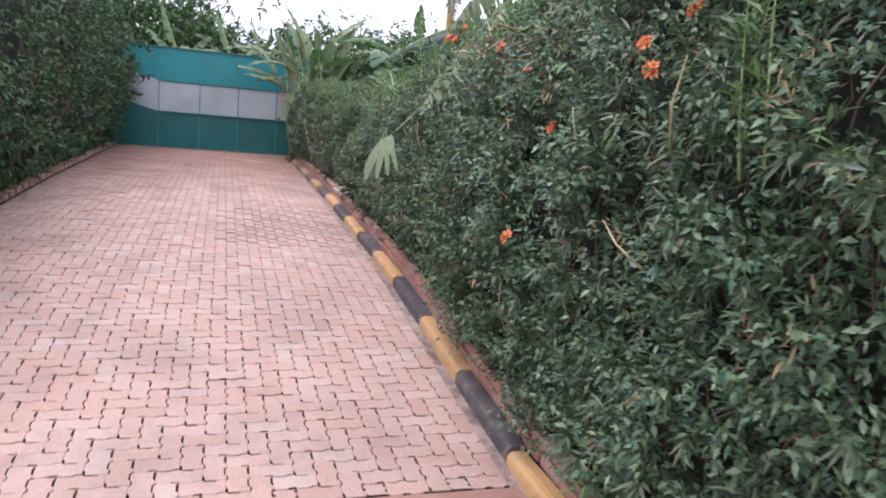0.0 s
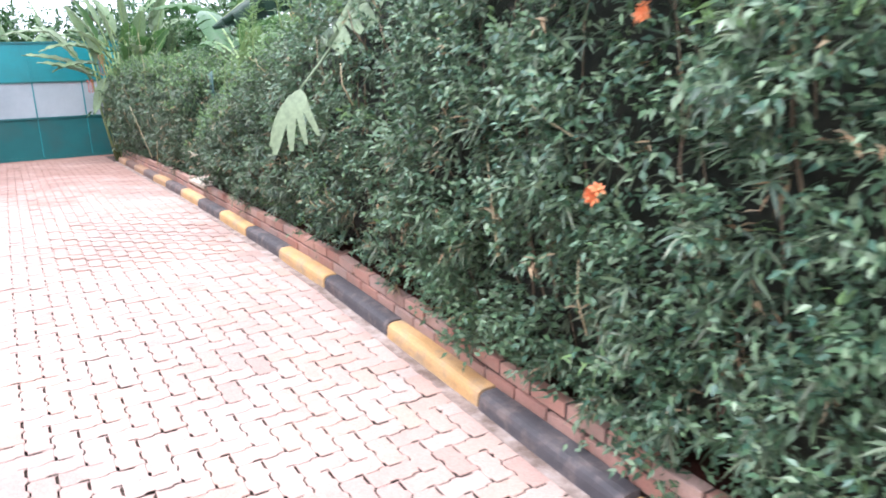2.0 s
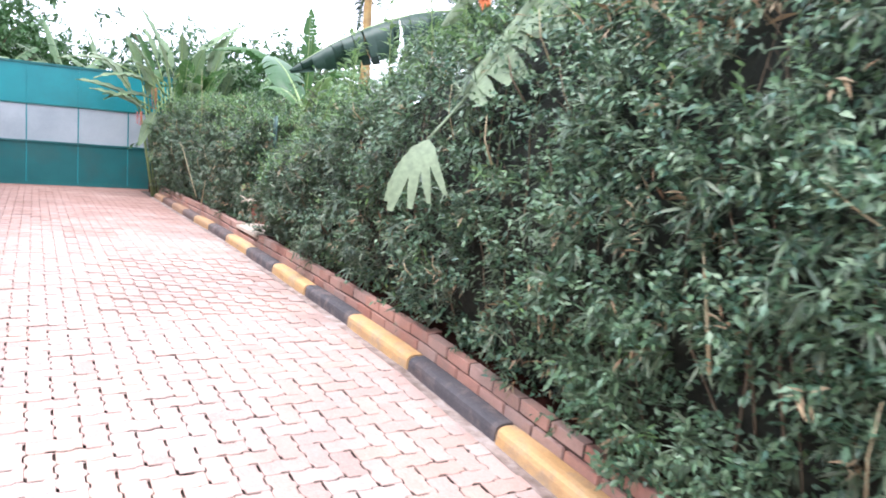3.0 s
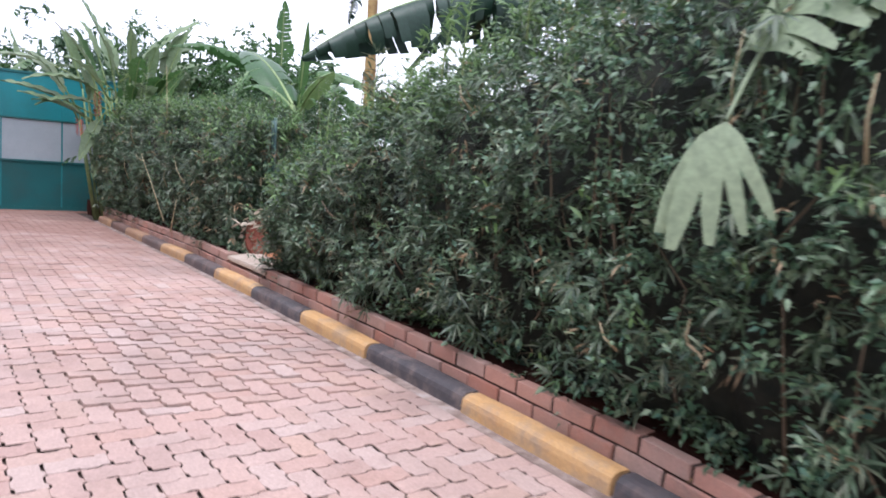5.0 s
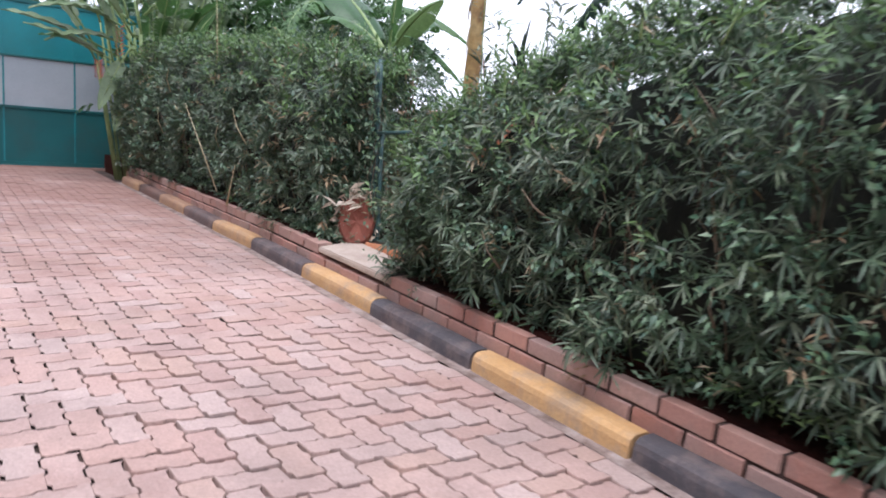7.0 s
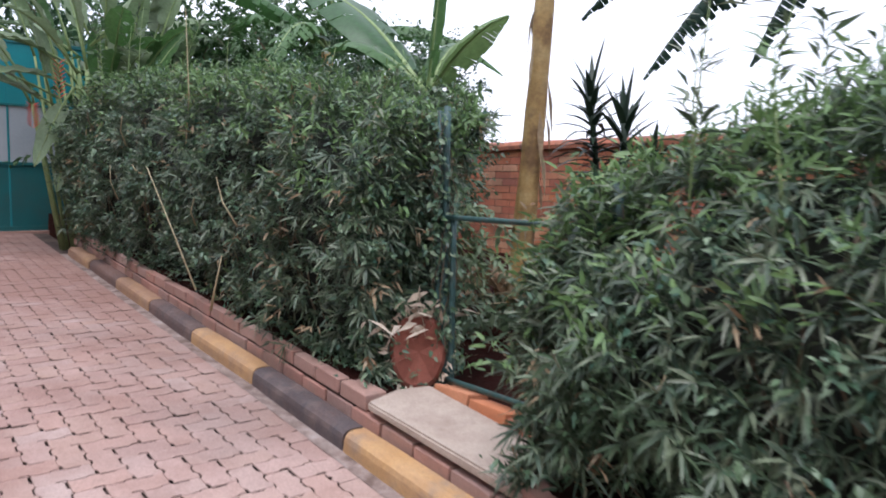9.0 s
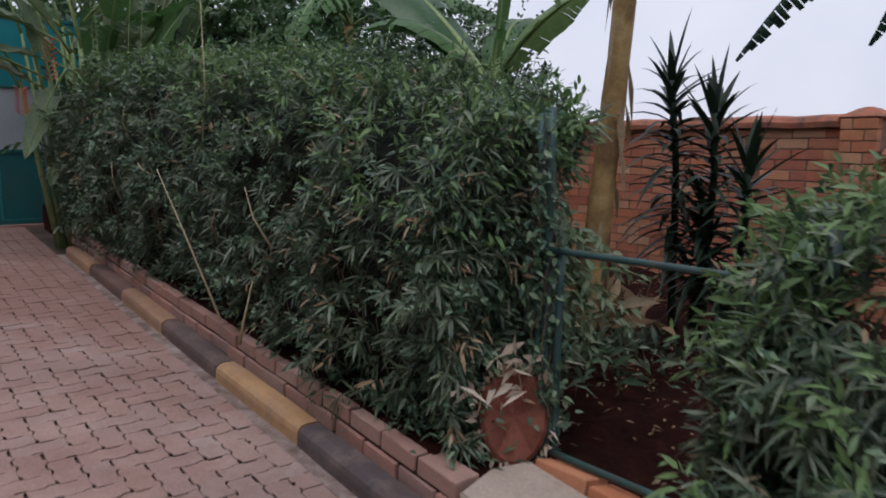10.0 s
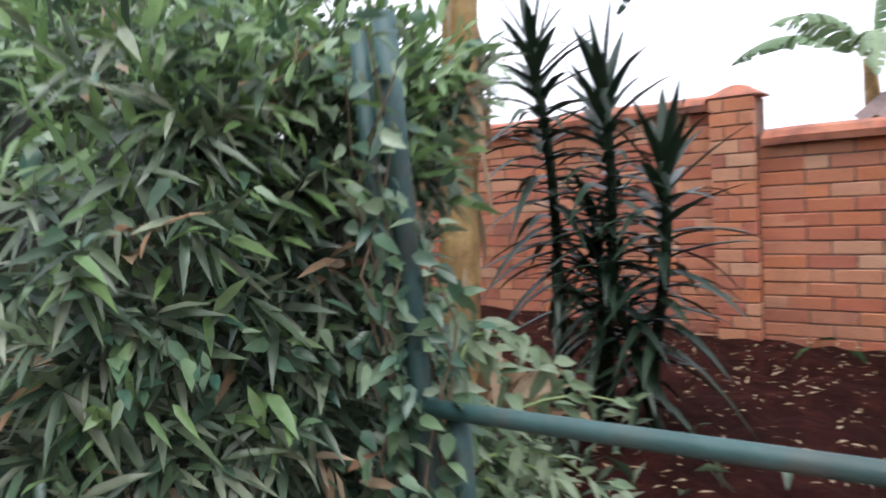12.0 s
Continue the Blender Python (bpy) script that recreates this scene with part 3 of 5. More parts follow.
for y, top in ((1.6, 1.84), (4.8, 2.0), (PIL_Y, 2.155)):
    part("pillar", box_bm(WALL_X - 0.076, WALL_X + 0.27, y - 0.126, y + 0.126, float(soil_z(5, y)) - 0.2, top - 0.004, 0.006), MORTAR, wall, "brick pillar")
    for k in range(19):
        z = top - 0.045 - k * 0.0885
        w = 0.09 if k % 2 else 0.18
        for ya, yb in ((-0.135, -0.135 + w - 0.005), (-0.135 + w + 0.005, 0.135)):
            part("brick", box_bm(WALL_X - 0.085, WALL_X + 0.0, y + ya, y + yb, z - 0.0395, z + 0.0395, 0.004), BRICK, wall)
    cap = bmesh.new()
    bmesh.ops.create_cone(cap, cap_ends=True, segments=4, radius1=0.27, radius2=0.07, depth=0.09, matrix=pose(WALL_X + 0.09, y, top + 0.045, 0, 0, 45))
    bmesh.ops.bevel(cap, geom=cap.edges[:], offset=0.02, segments=2, affect="EDGES")
    part("pillar_cap", cap, COPING, wall)

# far side: roof edge beyond the wall
V, F = [], []
for i in range(121):
    y, z = 1.5 + i * 0.05, 0.03 * math.sin(i * math.pi / 1.6)
    V += [(6.4, y, 1.98 + z), (9.4, y, 2.35 + z)]
F = [(2 * i, 2 * i + 1, 2 * i + 3, 2 * i + 2) for i in range(120)]
shed = empty("shed", pose(0, 0, 0), "low shed with a rusty corrugated roof behind the wall", "shed")
part("roof", smooth(pymesh("roof", V, F)), ROOF, shed)
part("wall", box_bm(6.6, 9.2, 1.7, 7.3, 0.2, 1.93), PLASTER, shed)
part("fascia", box_bm(6.36, 6.4, 1.5, 7.5, 1.86, 1.98, 0.005), BARK, shed)

# ---------------------------------------------------------------- pedestrian opening: slab, posts, rails
slab_bm = bmesh.new()
outline = [(0.092, 6.28), (0.092, 7.18), (0.27, 7.23), (0.43, 7.2), (0.42, 6.5), (0.36, 6.26)]
lo = [slab_bm.verts.new((x, y, gz(y) + 0.16)) for x, y in outline]
hi = [slab_bm.verts.new((x, y, gz(y) + 0.2 + 0.006 * math.sin(9 * x + 5 * y))) for x, y in outline]
slab_bm.faces.new(hi), slab_bm.faces.new(lo[::-1])
for k in range(6):
    slab_bm.faces.new((lo[k], lo[(k + 1) % 6], hi[(k + 1) % 6], hi[k]))
bmesh.ops.recalc_face_normals(slab_bm, faces=slab_bm.faces[:])
bmesh.ops.bevel(slab_bm, geom=slab_bm.edges[:], offset=0.008, segments=2, affect="EDGES")
tagged(part("concrete_slab", slab_bm, CONCRETE), "pale rough concrete step slab at the garden opening", "step slab")
sill = empty("wall_sill", pose(0, 0, 0), "row of red bricks edging the garden opening", "brick edging", kind="structure")
SILL = [brick_data(0.12, 0.225, 0.09, BRICK) for _ in range(3)]
for k in range(4):
    y = 7.06 - k * 0.235
    part("brick", SILL[k % 3], None, sill, "", pose(0.485, y, 0.755 - 0.014 * k, random.uniform(-2, 2), 12, random.uniform(-2, 2)))
opening = empty("garden_gate", pose(0.51, 7.2, 0.6), "green painted pipe barrier across the garden opening", "pipe barrier")


def pipe(name, a, b, r=0.014, label="", parent=None):
    a, b = np.array(a, float), np.array(b, float)
    pts = [a + (b - a) * k / 8 for k in range(9)]
    off = np.array(opening.location)
    return part(name, tube_mesh(name, [p - off for p in pts], r, 14), PIPE, parent or opening, label)


pipe("post", (0.505, 7.2, 0.5), (0.53, 7.24, 2.02), 0.0155)
pipe("post", (0.495, 7.235, 0.5), (0.517, 7.272, 2.0), 0.0125)
pipe("post", (0.52, 7.165, 0.5), (0.522, 7.17, 1.54), 0.0135)
pipe("post", (0.52, 6.28, 0.5), (0.52, 6.28, 1.7), 0.019)
pipe("rail", (0.505, 7.2, 1.535), (0.52, 6.28, 1.542), 0.0115)
pipe("rail", (0.51, 7.2, 0.812), (0.53, 6.28, 0.822), 0.013)
for y, z in ((7.2, 1.535), (7.2, 0.812)):
    b = bmesh.new()
    bmesh.ops.create_uvsphere(b, u_segments=10, v_segments=6, radius=0.0125, matrix=pose(0, y - 7.2, z - 0.6))
    part("weld", b, PIPE, opening)

# ---------------------------------------------------------------- hedges


def hedge(name, y0, y1, face, top, depth, kinds, seed, label, foot=0.14, density=(300, 190, 260), side=-1, ends=(True, True), lean=None, core_mat=None, extra=None):
    """A clipped hedge along y. face(y, v): where its front stands at the part v of its height; top(y): its height."""
    r = np.random.default_rng(seed)
    deep = lean or (lambda yv: depth + 0.0 * np.asarray(yv))
    thing = empty(name, pose(0, (y0 + y1) / 2, float(gz((y0 + y1) / 2))), label, "hedge")
    off = np.array(thing.location)
    area_f = (y1 - y0) * 1.6
    n = int(area_f * density[0])
    y, v = r.uniform(y0, y1, n), r.random(n) ** 0.9
    if extra:
        m = int((extra[1] - extra[0]) * 1.9 * density[0] * 0.8)
        y, v, n = np.concatenate([y, r.uniform(extra[0], extra[1], m)]), np.concatenate([v, r.random(m)]), n + m
    zf = gz(y) + foot
    z = zf + v * (top(y) - zf)
    x = face(y, v)
    P = np.stack([x, y, z], 1)
    P[:, 0] += side * (wobble(P, 2.3, seed) * 0.17 + wobble(P, 5.5, seed + 3) * 0.15) - side * r.uniform(-0.03, 0.15, n)
    # gaps that open on the near-black core
    keep = (wobble(P, 4.2, seed + 9) + 0.5 * wobble(P, 9.0, seed + 2) > -0.27) | (r.random(n) < 0.22)
    P, v, n = P[keep], v[keep], int(keep.sum())
    N = np.stack([np.full(n, float(side)), np.zeros(n), 0.15 + 0.5 * (v > 0.85)], 1)
    n2 = int((y1 - y0) * depth * density[1])
    y2, u = r.uniform(y0, y1, n2), r.random(n2)
    P2 = np.stack([face(y2, 1.0) - side * u * deep(y2), y2, top(y2)], 1)
    P2[:, 2] += wobble(P2, 1.7, seed) * 0.12 + wobble(P2, 5.0, seed + 1) * 0.10 - r.uniform(0, 0.1, n2) - 0.12 * np.clip(1 - u / 0.18, 0, 1) ** 2
    N2 = np.stack([np.full(n2, 0.15 * side), np.zeros(n2), np.ones(n2)], 1)
    Ps, Ns = [P, P2], [N, N2]
    for flag, ye, ny in ((ends[0], y0, -1.0), (ends[1], y1, 1.0)):
        if not flag:
            continue
        n3 = int(depth * 1.5 * density[2])
        u, v = r.random(n3), r.random(n3)
        ya = np.full(n3, ye)
        zf = gz(ya) + foot
        P3 = np.stack([face(ya, v) - side * u * deep(ya), ya, zf + v * (top(ya) - zf)], 1)
        P3[:, 1] += ny * (wobble(P3, 2.6, seed + 5) * 0.1 + wobble(P3, 7.0, seed) * 0.05 - r.uniform(-0.02, 0.12, n3))
        Ps.append(P3), Ns.append(np.tile([[0.25 * side, ny, 0.15]], (n3, 1)))
    P, N = np.concatenate(Ps), unit(np.concatenate(Ns))
    pick = r.random(len(P))
    edge = 0.0
    for k, (lname, mat, share, per, spread, ll, lw, up) in enumerate(kinds):
        sel = share(P, pick) if callable(share) else (pick >= edge) & (pick < edge + share)
        if not callable(share):
            edge += share
        if sel.sum() == 0:
            continue
        me = leaf_mesh(lname, *[a - (off if i == 0 else 0) for i, a in enumerate((stars if lname == "bamboo_leaves" else sprigs)(P[sel], N[sel], per, spread, ll, lw, up, seed + k))], fine=lname in ("bamboo_leaves", "fresh_leaves") or y0 > 7)
        tagged(part(lname, me, mat, thing), kind="stuff")
    # a solid core set back from the leaves, its shade put in as near-black colour
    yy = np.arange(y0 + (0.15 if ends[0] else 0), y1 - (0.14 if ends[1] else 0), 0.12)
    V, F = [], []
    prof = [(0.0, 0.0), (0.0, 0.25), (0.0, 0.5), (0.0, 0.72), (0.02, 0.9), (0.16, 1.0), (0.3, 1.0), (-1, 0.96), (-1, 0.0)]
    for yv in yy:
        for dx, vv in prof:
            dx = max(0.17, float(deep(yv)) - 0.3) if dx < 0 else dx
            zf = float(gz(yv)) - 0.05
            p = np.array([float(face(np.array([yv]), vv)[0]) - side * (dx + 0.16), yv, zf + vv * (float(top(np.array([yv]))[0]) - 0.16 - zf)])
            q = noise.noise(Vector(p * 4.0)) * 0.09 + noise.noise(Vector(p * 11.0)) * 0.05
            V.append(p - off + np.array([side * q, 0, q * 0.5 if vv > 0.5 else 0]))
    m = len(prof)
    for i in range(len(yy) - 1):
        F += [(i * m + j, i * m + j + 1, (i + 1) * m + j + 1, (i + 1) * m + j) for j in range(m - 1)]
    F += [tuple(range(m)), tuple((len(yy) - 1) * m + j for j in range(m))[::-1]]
    tagged(part("shade_core", pymesh("shade_core", V, F), core_mat or CORE, thing), "solid core coloured near black as the shade inside the hedge", kind="stuff")
    # stems that show between the leaves
    lines = []
    for _ in range(int((y1 - y0) * 9)):
        ya, v0 = r.uniform(y0 + 0.05, y1 - 0.05), r.uniform(0, 0.5)
        zf, tp = float(gz(ya)) + 0.05, float(top(np.array([ya]))[0])
        v1 = min(1.0, v0 + r.uniform(0.25, 0.6))
        pts = []
        for t in np.linspace(0, 1, 6):
            vv = v0 + (v1 - v0) * t
            pts.append((float(face(np.array([ya]), vv)[0]) - side * (0.10 - 0.08 * t) + r.normal(0, 0.012), ya + (t - 0.3) * r.normal(0, 0.16), zf + vv * (tp - zf)))
        lines.append((np.array(pts) - off, np.linspace(r.uniform(0.003, 0.008), 0.0015, 6)))
    tagged(part("twig", tubes_mesh("twig", lines, 5), BARK, thing), "thin grey-brown twigs", kind="stuff")
    return thing


def near_top(y):
    return np.interp(y, [-6, -1, 1.2, 2.6, 3.6, 4.2, 5.0, 5.7, 6.1, 6.5], [2.8, 2.72, 2.6, 2.5, 2.4, 2.22, 2.04, 1.92, 1.8, 1.64])


def near_face(y, v):
    return np.interp(y, [-6, 0, 2, 3.5, 6.4], [0.27, 0.27, 0.28, 0.28, 0.28]) - np.interp(y, [-6, 1.5, 4.0, 6.4], [0.32, 0.28, 0.14, 0.10]) * np.sin(np.pi * np.clip(v, 0, 1) ** 0.8) + np.interp(y, [-6, -0.5, 1.6, 6.4], [0.16, 0.2, 0.46, 0.3]) * np.clip((np.asarray(v) - 0.68) / 0.32, 0, 1) - 0.05 * np.clip(1 - np.asarray(v) / 0.3, 0, 1)


def far_top(y):
    return np.interp(y, [7.2, 7.5, 8.5, 10, 11.3, 13], [1.95, 2.0, 2.2, 2.4, 2.5, 2.58])


def far_face(y, v):
    return np.interp(y, [7.2, 8, 9.5, 11, 13], [0.24, 0.24, 0.25, 0.18, 0.10]) - np.interp(y, [7.2, 11, 12.7], [0.08, 0.1, 0.16]) * np.sin(np.pi * np.clip(v, 0, 1)) + 0.14 * np.clip(v - 0.8, 0, 1) / 0.2


def near_split(P, pick):
    return pick < np.interp(P[:, 1], [-6, 2.5, 4.5, 6.4], [0.86, 0.74, 0.25, 0.08])


hedge("hedge", -6.2, 6.34, near_face, near_top, 1.1, [
    ("trumpet_leaves", LEAF_TRUMPET, near_split, 12, 0.15, 0.046, 0.0205, 0.3),
    ("bamboo_leaves", LEAF_BAMBOO, lambda P, k: ~near_split(P, k) & (k < 0.985), 9, 0.05, 0.088, 0.0125, 0.25),
    ("dry_leaves", LEAF_DRY, lambda P, k: k >= 0.968, 7, 0.13, 0.07, 0.012, -0.2),
    ("fresh_leaves", LEAF_LIME, lambda P, k: (k >= 0.955 - 0.42 * (P[:, 2] > near_top(P[:, 1]) - 0.26) - 0.22 * (P[:, 2] > near_top(P[:, 1]) - 0.62)) & (k < 0.968), 9, 0.17, 0.07, 0.017, 0.6),
], 11, "tall dense clipped hedge with mixed trumpet-vine and bamboo leaves", ends=(False, True), density=(540, 240, 420), extra=(-2.6, 1.6),
      lean=lambda y: np.interp(y, [-6, 5.0, 6.34], [1.1, 1.0, 0.42]))
hedge("hedge", 7.38, 12.75, far_face, far_top, 0.9, [
    ("bamboo_leaves", LEAF_BAMBOO, 0.70, 9, 0.05, 0.084, 0.0125, 0.25),
    ("trumpet_leaves", LEAF_TRUMPET, 0.24, 13, 0.14, 0.042, 0.02, 0.3),
    ("dry_leaves", LEAF_DRY, 0.045, 7, 0.13, 0.07, 0.015, -0.2),
    ("fresh_leaves", LEAF_LIME, lambda P, k: k > 0.985 - 0.42 * (P[:, 2] > far_top(P[:, 1]) - 0.24) - 0.08 * (P[:, 2] > far_top(P[:, 1]) - 0.5), 8, 0.14, 0.075, 0.018, 0.5),
], 23, "clipped bamboo-leaved hedge beside the brick edging", density=(400, 220, 640), lean=lambda y: np.interp(y, [7.4, 8.0, 9.0, 12], [0.5, 0.68, 0.9, 0.9]))


def left_face(y, v):
    return -3.86 + 0.3 * np.sin(np.pi * np.clip(v, 0, 1)) + 0.16 * np.sin(3.1 * y + 4 * v) * np.clip(v, 0, 1) + 0.12 * np.sin(7.3 * y - 6 * v) * v


hedge("hedge", 0.5, 14.6, left_face, lambda y: np.interp(y, [0, 6, 13], [2.6, 3.3, 3.9]), 1.6, [
    ("shrub_leaves", LEAF_DARK, 0.8, 11, 0.34, 0.09, 0.04, 0.2),
    ("light_leaves", LEAF_TREE, 0.15, 9, 0.4, 0.08, 0.035, 0.2),
    ("dry_leaves", LEAF_DRY, 0.05, 6, 0.2, 0.1, 0.02, -0.4),
], 31, "tall dark overgrown hedge along the drive", density=(110, 70, 60), side=1)

# ---------------------------------------------------------------- banana plants


def curve_pts(a, b, rise, n=15):
    """A stalk that climbs from a and bends over to b."""
    a, b = np.array(a, float), np.array(b, float)
    c = (a + b) / 2 + (np.array(rise) if isinstance(rise, tuple) else np.array([0, 0, rise]))
    t = np.linspace(0, 1, n)[:, None]
    return (1 - t) ** 2 * a + 2 * t * (1 - t) * c + t ** 2 * b


def big_leaf(thing, a, b, rise, width, mat, seed, stalk=0.12, hang=0.35, torn=0.5, ribmat=None, name="leaf", strips=16, gap=(0.02, 0.15)):
    """A banana-like leaf: midrib and a torn blade of strips that hang from it."""
    r = np.random.default_rng(seed)
    off = np.array(thing.location)
    C = curve_pts(a, b, rise, 41)
    T = unit(np.gradient(C, axis=0))
    S = unit(np.cross(T, np.array([[0, 0, 1.0]])))
    Nn = np.cross(S, T)
    V, F = [], []
    ts = np.linspace(stalk, 0.995, strips + 1)
    for side in (-1, 1):
        droop = hang
        for k in range(strips):
            t0, t1 = ts[k], ts[k + 1]
            droop = 0.75 * droop + 0.25 * hang * r.uniform(0.4, 1.7)
            cut = r.uniform(*gap) * (t1 - t0) if r.random() < torn else 0.0
            sway = r.normal(0, 0.22) if cut else 0.0
            ragged = r.uniform(0.55, 1.1) if cut else 1.0
            o = len(V)
            cols = 4
            for ti in (t0, t1 - cut):
                f, g = ti * 40, (t0 if ti == t0 else t1) * 40
                i, e = int(min(39, f)), int(min(39, g))
                p, tt = C[i] + (C[i + 1] - C[i]) * (f - i), T[i]
                rib_p = C[e] + (C[e + 1] - C[e]) * (g - e)
                w = width * math.sin(math.pi * min(1.0, (ti - stalk) / (1 - stalk) * 0.93 + 0.06) ** 0.72) ** 0.75 * 0.5 * ragged
                for q in range(cols):
                    u = q / (cols - 1)
                    ang = droop * 1.3 * u + sway * u
                    V.append((p if q else rib_p) + S[i] * side * w * u * math.cos(ang) - Nn[i] * w * u * math.sin(ang) + Nn[i] * 0.12 * w * math.sin(u * 3.1) + tt * w * u * 0.22 * (0 if ti == t0 and k == 0 else 1) - off)
            for q in range(cols - 1):
                f4 = (o + q, o + q + 1, o + cols + q + 1, o + cols + q)
                F.append(f4 if side > 0 else f4[::-1])
    me = smooth(welded("blade", V, F))
    leaf = part(name, me, mat, thing)
    rib = C[:-1] - off
    part("midrib", tube_mesh("midrib", rib[::2], np.linspace(0.02, 0.003, len(rib[::2])) * (0.5 + width), 7), ribmat or GREEN_STEM, leaf)
    return leaf


def banana(base, crown, girth, tips, label, mat, seed, stem_mat=None, hang=0.4, torn=0.6, strips=18, gap=(0.02, 0.15)):
    thing = empty("banana_plant", pose(*base), label, "banana plant")
    b, c = np.array(base, float), np.array(crown, float)
    pts = [b - b + (c - b) * t + np.array([0.02 * math.sin(5 * t), 0.015 * math.sin(7 * t), 0]) for t in np.linspace(-0.04, 1, 16)]
    part("stem", tube_mesh("stem", pts, np.linspace(girth, girth * 0.62, 16) * (1 + 0.05 * np.sin(np.arange(16) * 2.1)), 14), stem_mat or STEM, thing)
    # dry sheaths peeling off the stem
    r = np.random.default_rng(seed)
    P = np.array([np.array(pts[int(k)]) for k in r.uniform(2, 13, 16)])
    A = r.uniform(0, 2 * np.pi, 16)
    out = np.stack([np.cos(A), np.sin(A), 0 * A], 1)
    part("sheath", leaf_mesh("sheath", P + b * 0 + out * girth * 0.85, out * 0.12 + np.array([[0, 0, -1.0]]), out, r.uniform(0.15, 0.4, 16), r.uniform(0.03, 0.06, 16), sag=0.0), LEAF_DRY, thing, "dry peeling leaf sheaths")["kind"] = "stuff"
    for k, (tip, rise, width, m) in enumerate(tips):
        big_leaf(thing, c, tip, rise, width, m or mat, seed + k, hang=hang, torn=torn, strips=strips, gap=gap)
    return thing


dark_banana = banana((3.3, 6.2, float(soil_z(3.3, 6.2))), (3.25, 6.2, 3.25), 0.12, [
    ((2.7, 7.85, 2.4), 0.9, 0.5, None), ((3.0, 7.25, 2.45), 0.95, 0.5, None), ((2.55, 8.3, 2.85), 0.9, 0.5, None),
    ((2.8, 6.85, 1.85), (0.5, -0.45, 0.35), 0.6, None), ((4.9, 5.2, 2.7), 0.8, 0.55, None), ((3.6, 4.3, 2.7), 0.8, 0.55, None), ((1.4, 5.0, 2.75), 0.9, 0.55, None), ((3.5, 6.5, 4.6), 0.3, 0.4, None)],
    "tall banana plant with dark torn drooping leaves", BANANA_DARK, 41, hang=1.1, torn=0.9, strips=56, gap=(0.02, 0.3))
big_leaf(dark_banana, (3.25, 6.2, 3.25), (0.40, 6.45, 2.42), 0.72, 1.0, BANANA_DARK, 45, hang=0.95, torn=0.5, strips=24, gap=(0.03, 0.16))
pale_banana = banana((1.3, 2.0, float(soil_z(1.3, 2.0))), (1.0, 2.1, 2.95), 0.08, [
    ((0.42, 3.3, 2.32), 0.45, 0.5, None), ((2.6, 1.9, 2.9), 0.7, 0.5, None), ((1.6, 0.6, 3.1), 0.7, 0.5, None), ((1.2, 2.1, 4.2), 0.2, 0.4, None)],
    "banana plant behind the hedge with a pale leaf hanging over it", BANANA_PALE, 57, hang=0.85, torn=0.55, strips=30, gap=(0.02, 0.45))


def hanging_leaf(thing, ctrl, mat, seed):
    """A long leaf whose midrib bends over the hedge; its blade is split into ribbons and ends in a fan of torn fingers."""
    r = np.random.default_rng(seed)
    off = np.array(thing.location)
    ctrl = np.array(ctrl, float)
    t = np.linspace(0, len(ctrl) - 1, 61)
    C = np.stack([np.interp(t, np.arange(len(ctrl)), ctrl[:, k]) for k in range(3)], 1)
    for _ in range(6):
        C[1:-1] = (C[:-2] + 2 * C[1:-1] + C[2:]) / 4
    T = unit(np.gradient(C, axis=0))
    V, F = [], []

    def ribbon(a, b, out, length, curl, waist=1.0):
        """A strip of blade from the midrib between a and b, hanging along out."""
        o = len(V)
        for q in range(6):
            u = q / 5
            w = 1.0 if q == 0 else waist * (1 - 0.55 * max(0.0, u - 0.75) / 0.25)
            m, h = (a + b) / 2, (b - a) / 2
            d = out * length * u + np.array([0, 0, -1.0]) * length * curl * u * u + np.array([-0.02, 0, 0.02]) * math.sin(u * 3.1)
            V.append(m - h * w + d - off), V.append(m + h * w + d - off)
        for q in range(5):
            F.append((o + 2 * q, o + 2 * q + 1, o + 2 * q + 3, o + 2 * q + 2))

    k = 16
    while k < 46:
        step = int(r.integers(2, 4))
        grow = math.sin(math.pi * min(1.0, (k - 12) / 36) ** 0.8)
        low = unit(np.array([-0.12, -0.75, -0.3]) + r.normal(0, 0.06, 3))
        ribbon(C[k], C[min(60, k + step)], low, (0.14 + 0.19 * grow) * r.uniform(0.85, 1.1), 0.12, 0.97)
        high = unit(np.array([-0.3, 0.5, 0.15]) + T[k] * 0.3)
        ribbon(C[k], C[min(60, k + step)], high, 0.05 + 0.05 * grow, 0.5, 0.98)
        k += step
    # the torn fan at the end
    end = C[-1]
    for dy, dx, length, width in ((0.09, -0.10, 0.34, 0.075), (0.03, -0.15, 0.37, 0.085), (-0.05, -0.10, 0.33, 0.07), (-0.13, -0.06, 0.3, 0.06), (-0.22, -0.02, 0.28, 0.065)):
        out = unit(np.array([-0.1 + 0.3 * dx - 0.65 * dy, 0.75 * dy, -0.3]))
        side = np.array([-0.7, 0.7, 0.15]) * width / 2
        ribbon(end - side * 0.02, end + side * 0.02, out, length, 0.08, 38.0)
    leaf = part("leaf", smooth(welded("leaf", V, F, 0.006)), mat, thing, "dusty pale leaf torn into ribbons, hanging over the hedge")
    part("midrib", tube_mesh("midrib", (C - off)[::3], np.linspace(0.018, 0.006, 21), 7), BANANA_PALE, leaf)


hanging_leaf(pale_banana, [(1.0, 2.1, 2.95), (0.72, 2.17, 2.72), (0.42, 2.2, 2.3), (0.16, 2.23, 1.94), (-0.03, 2.24, 1.7), (-0.22, 2.19, 1.52)], BANANA_PALE, 58)
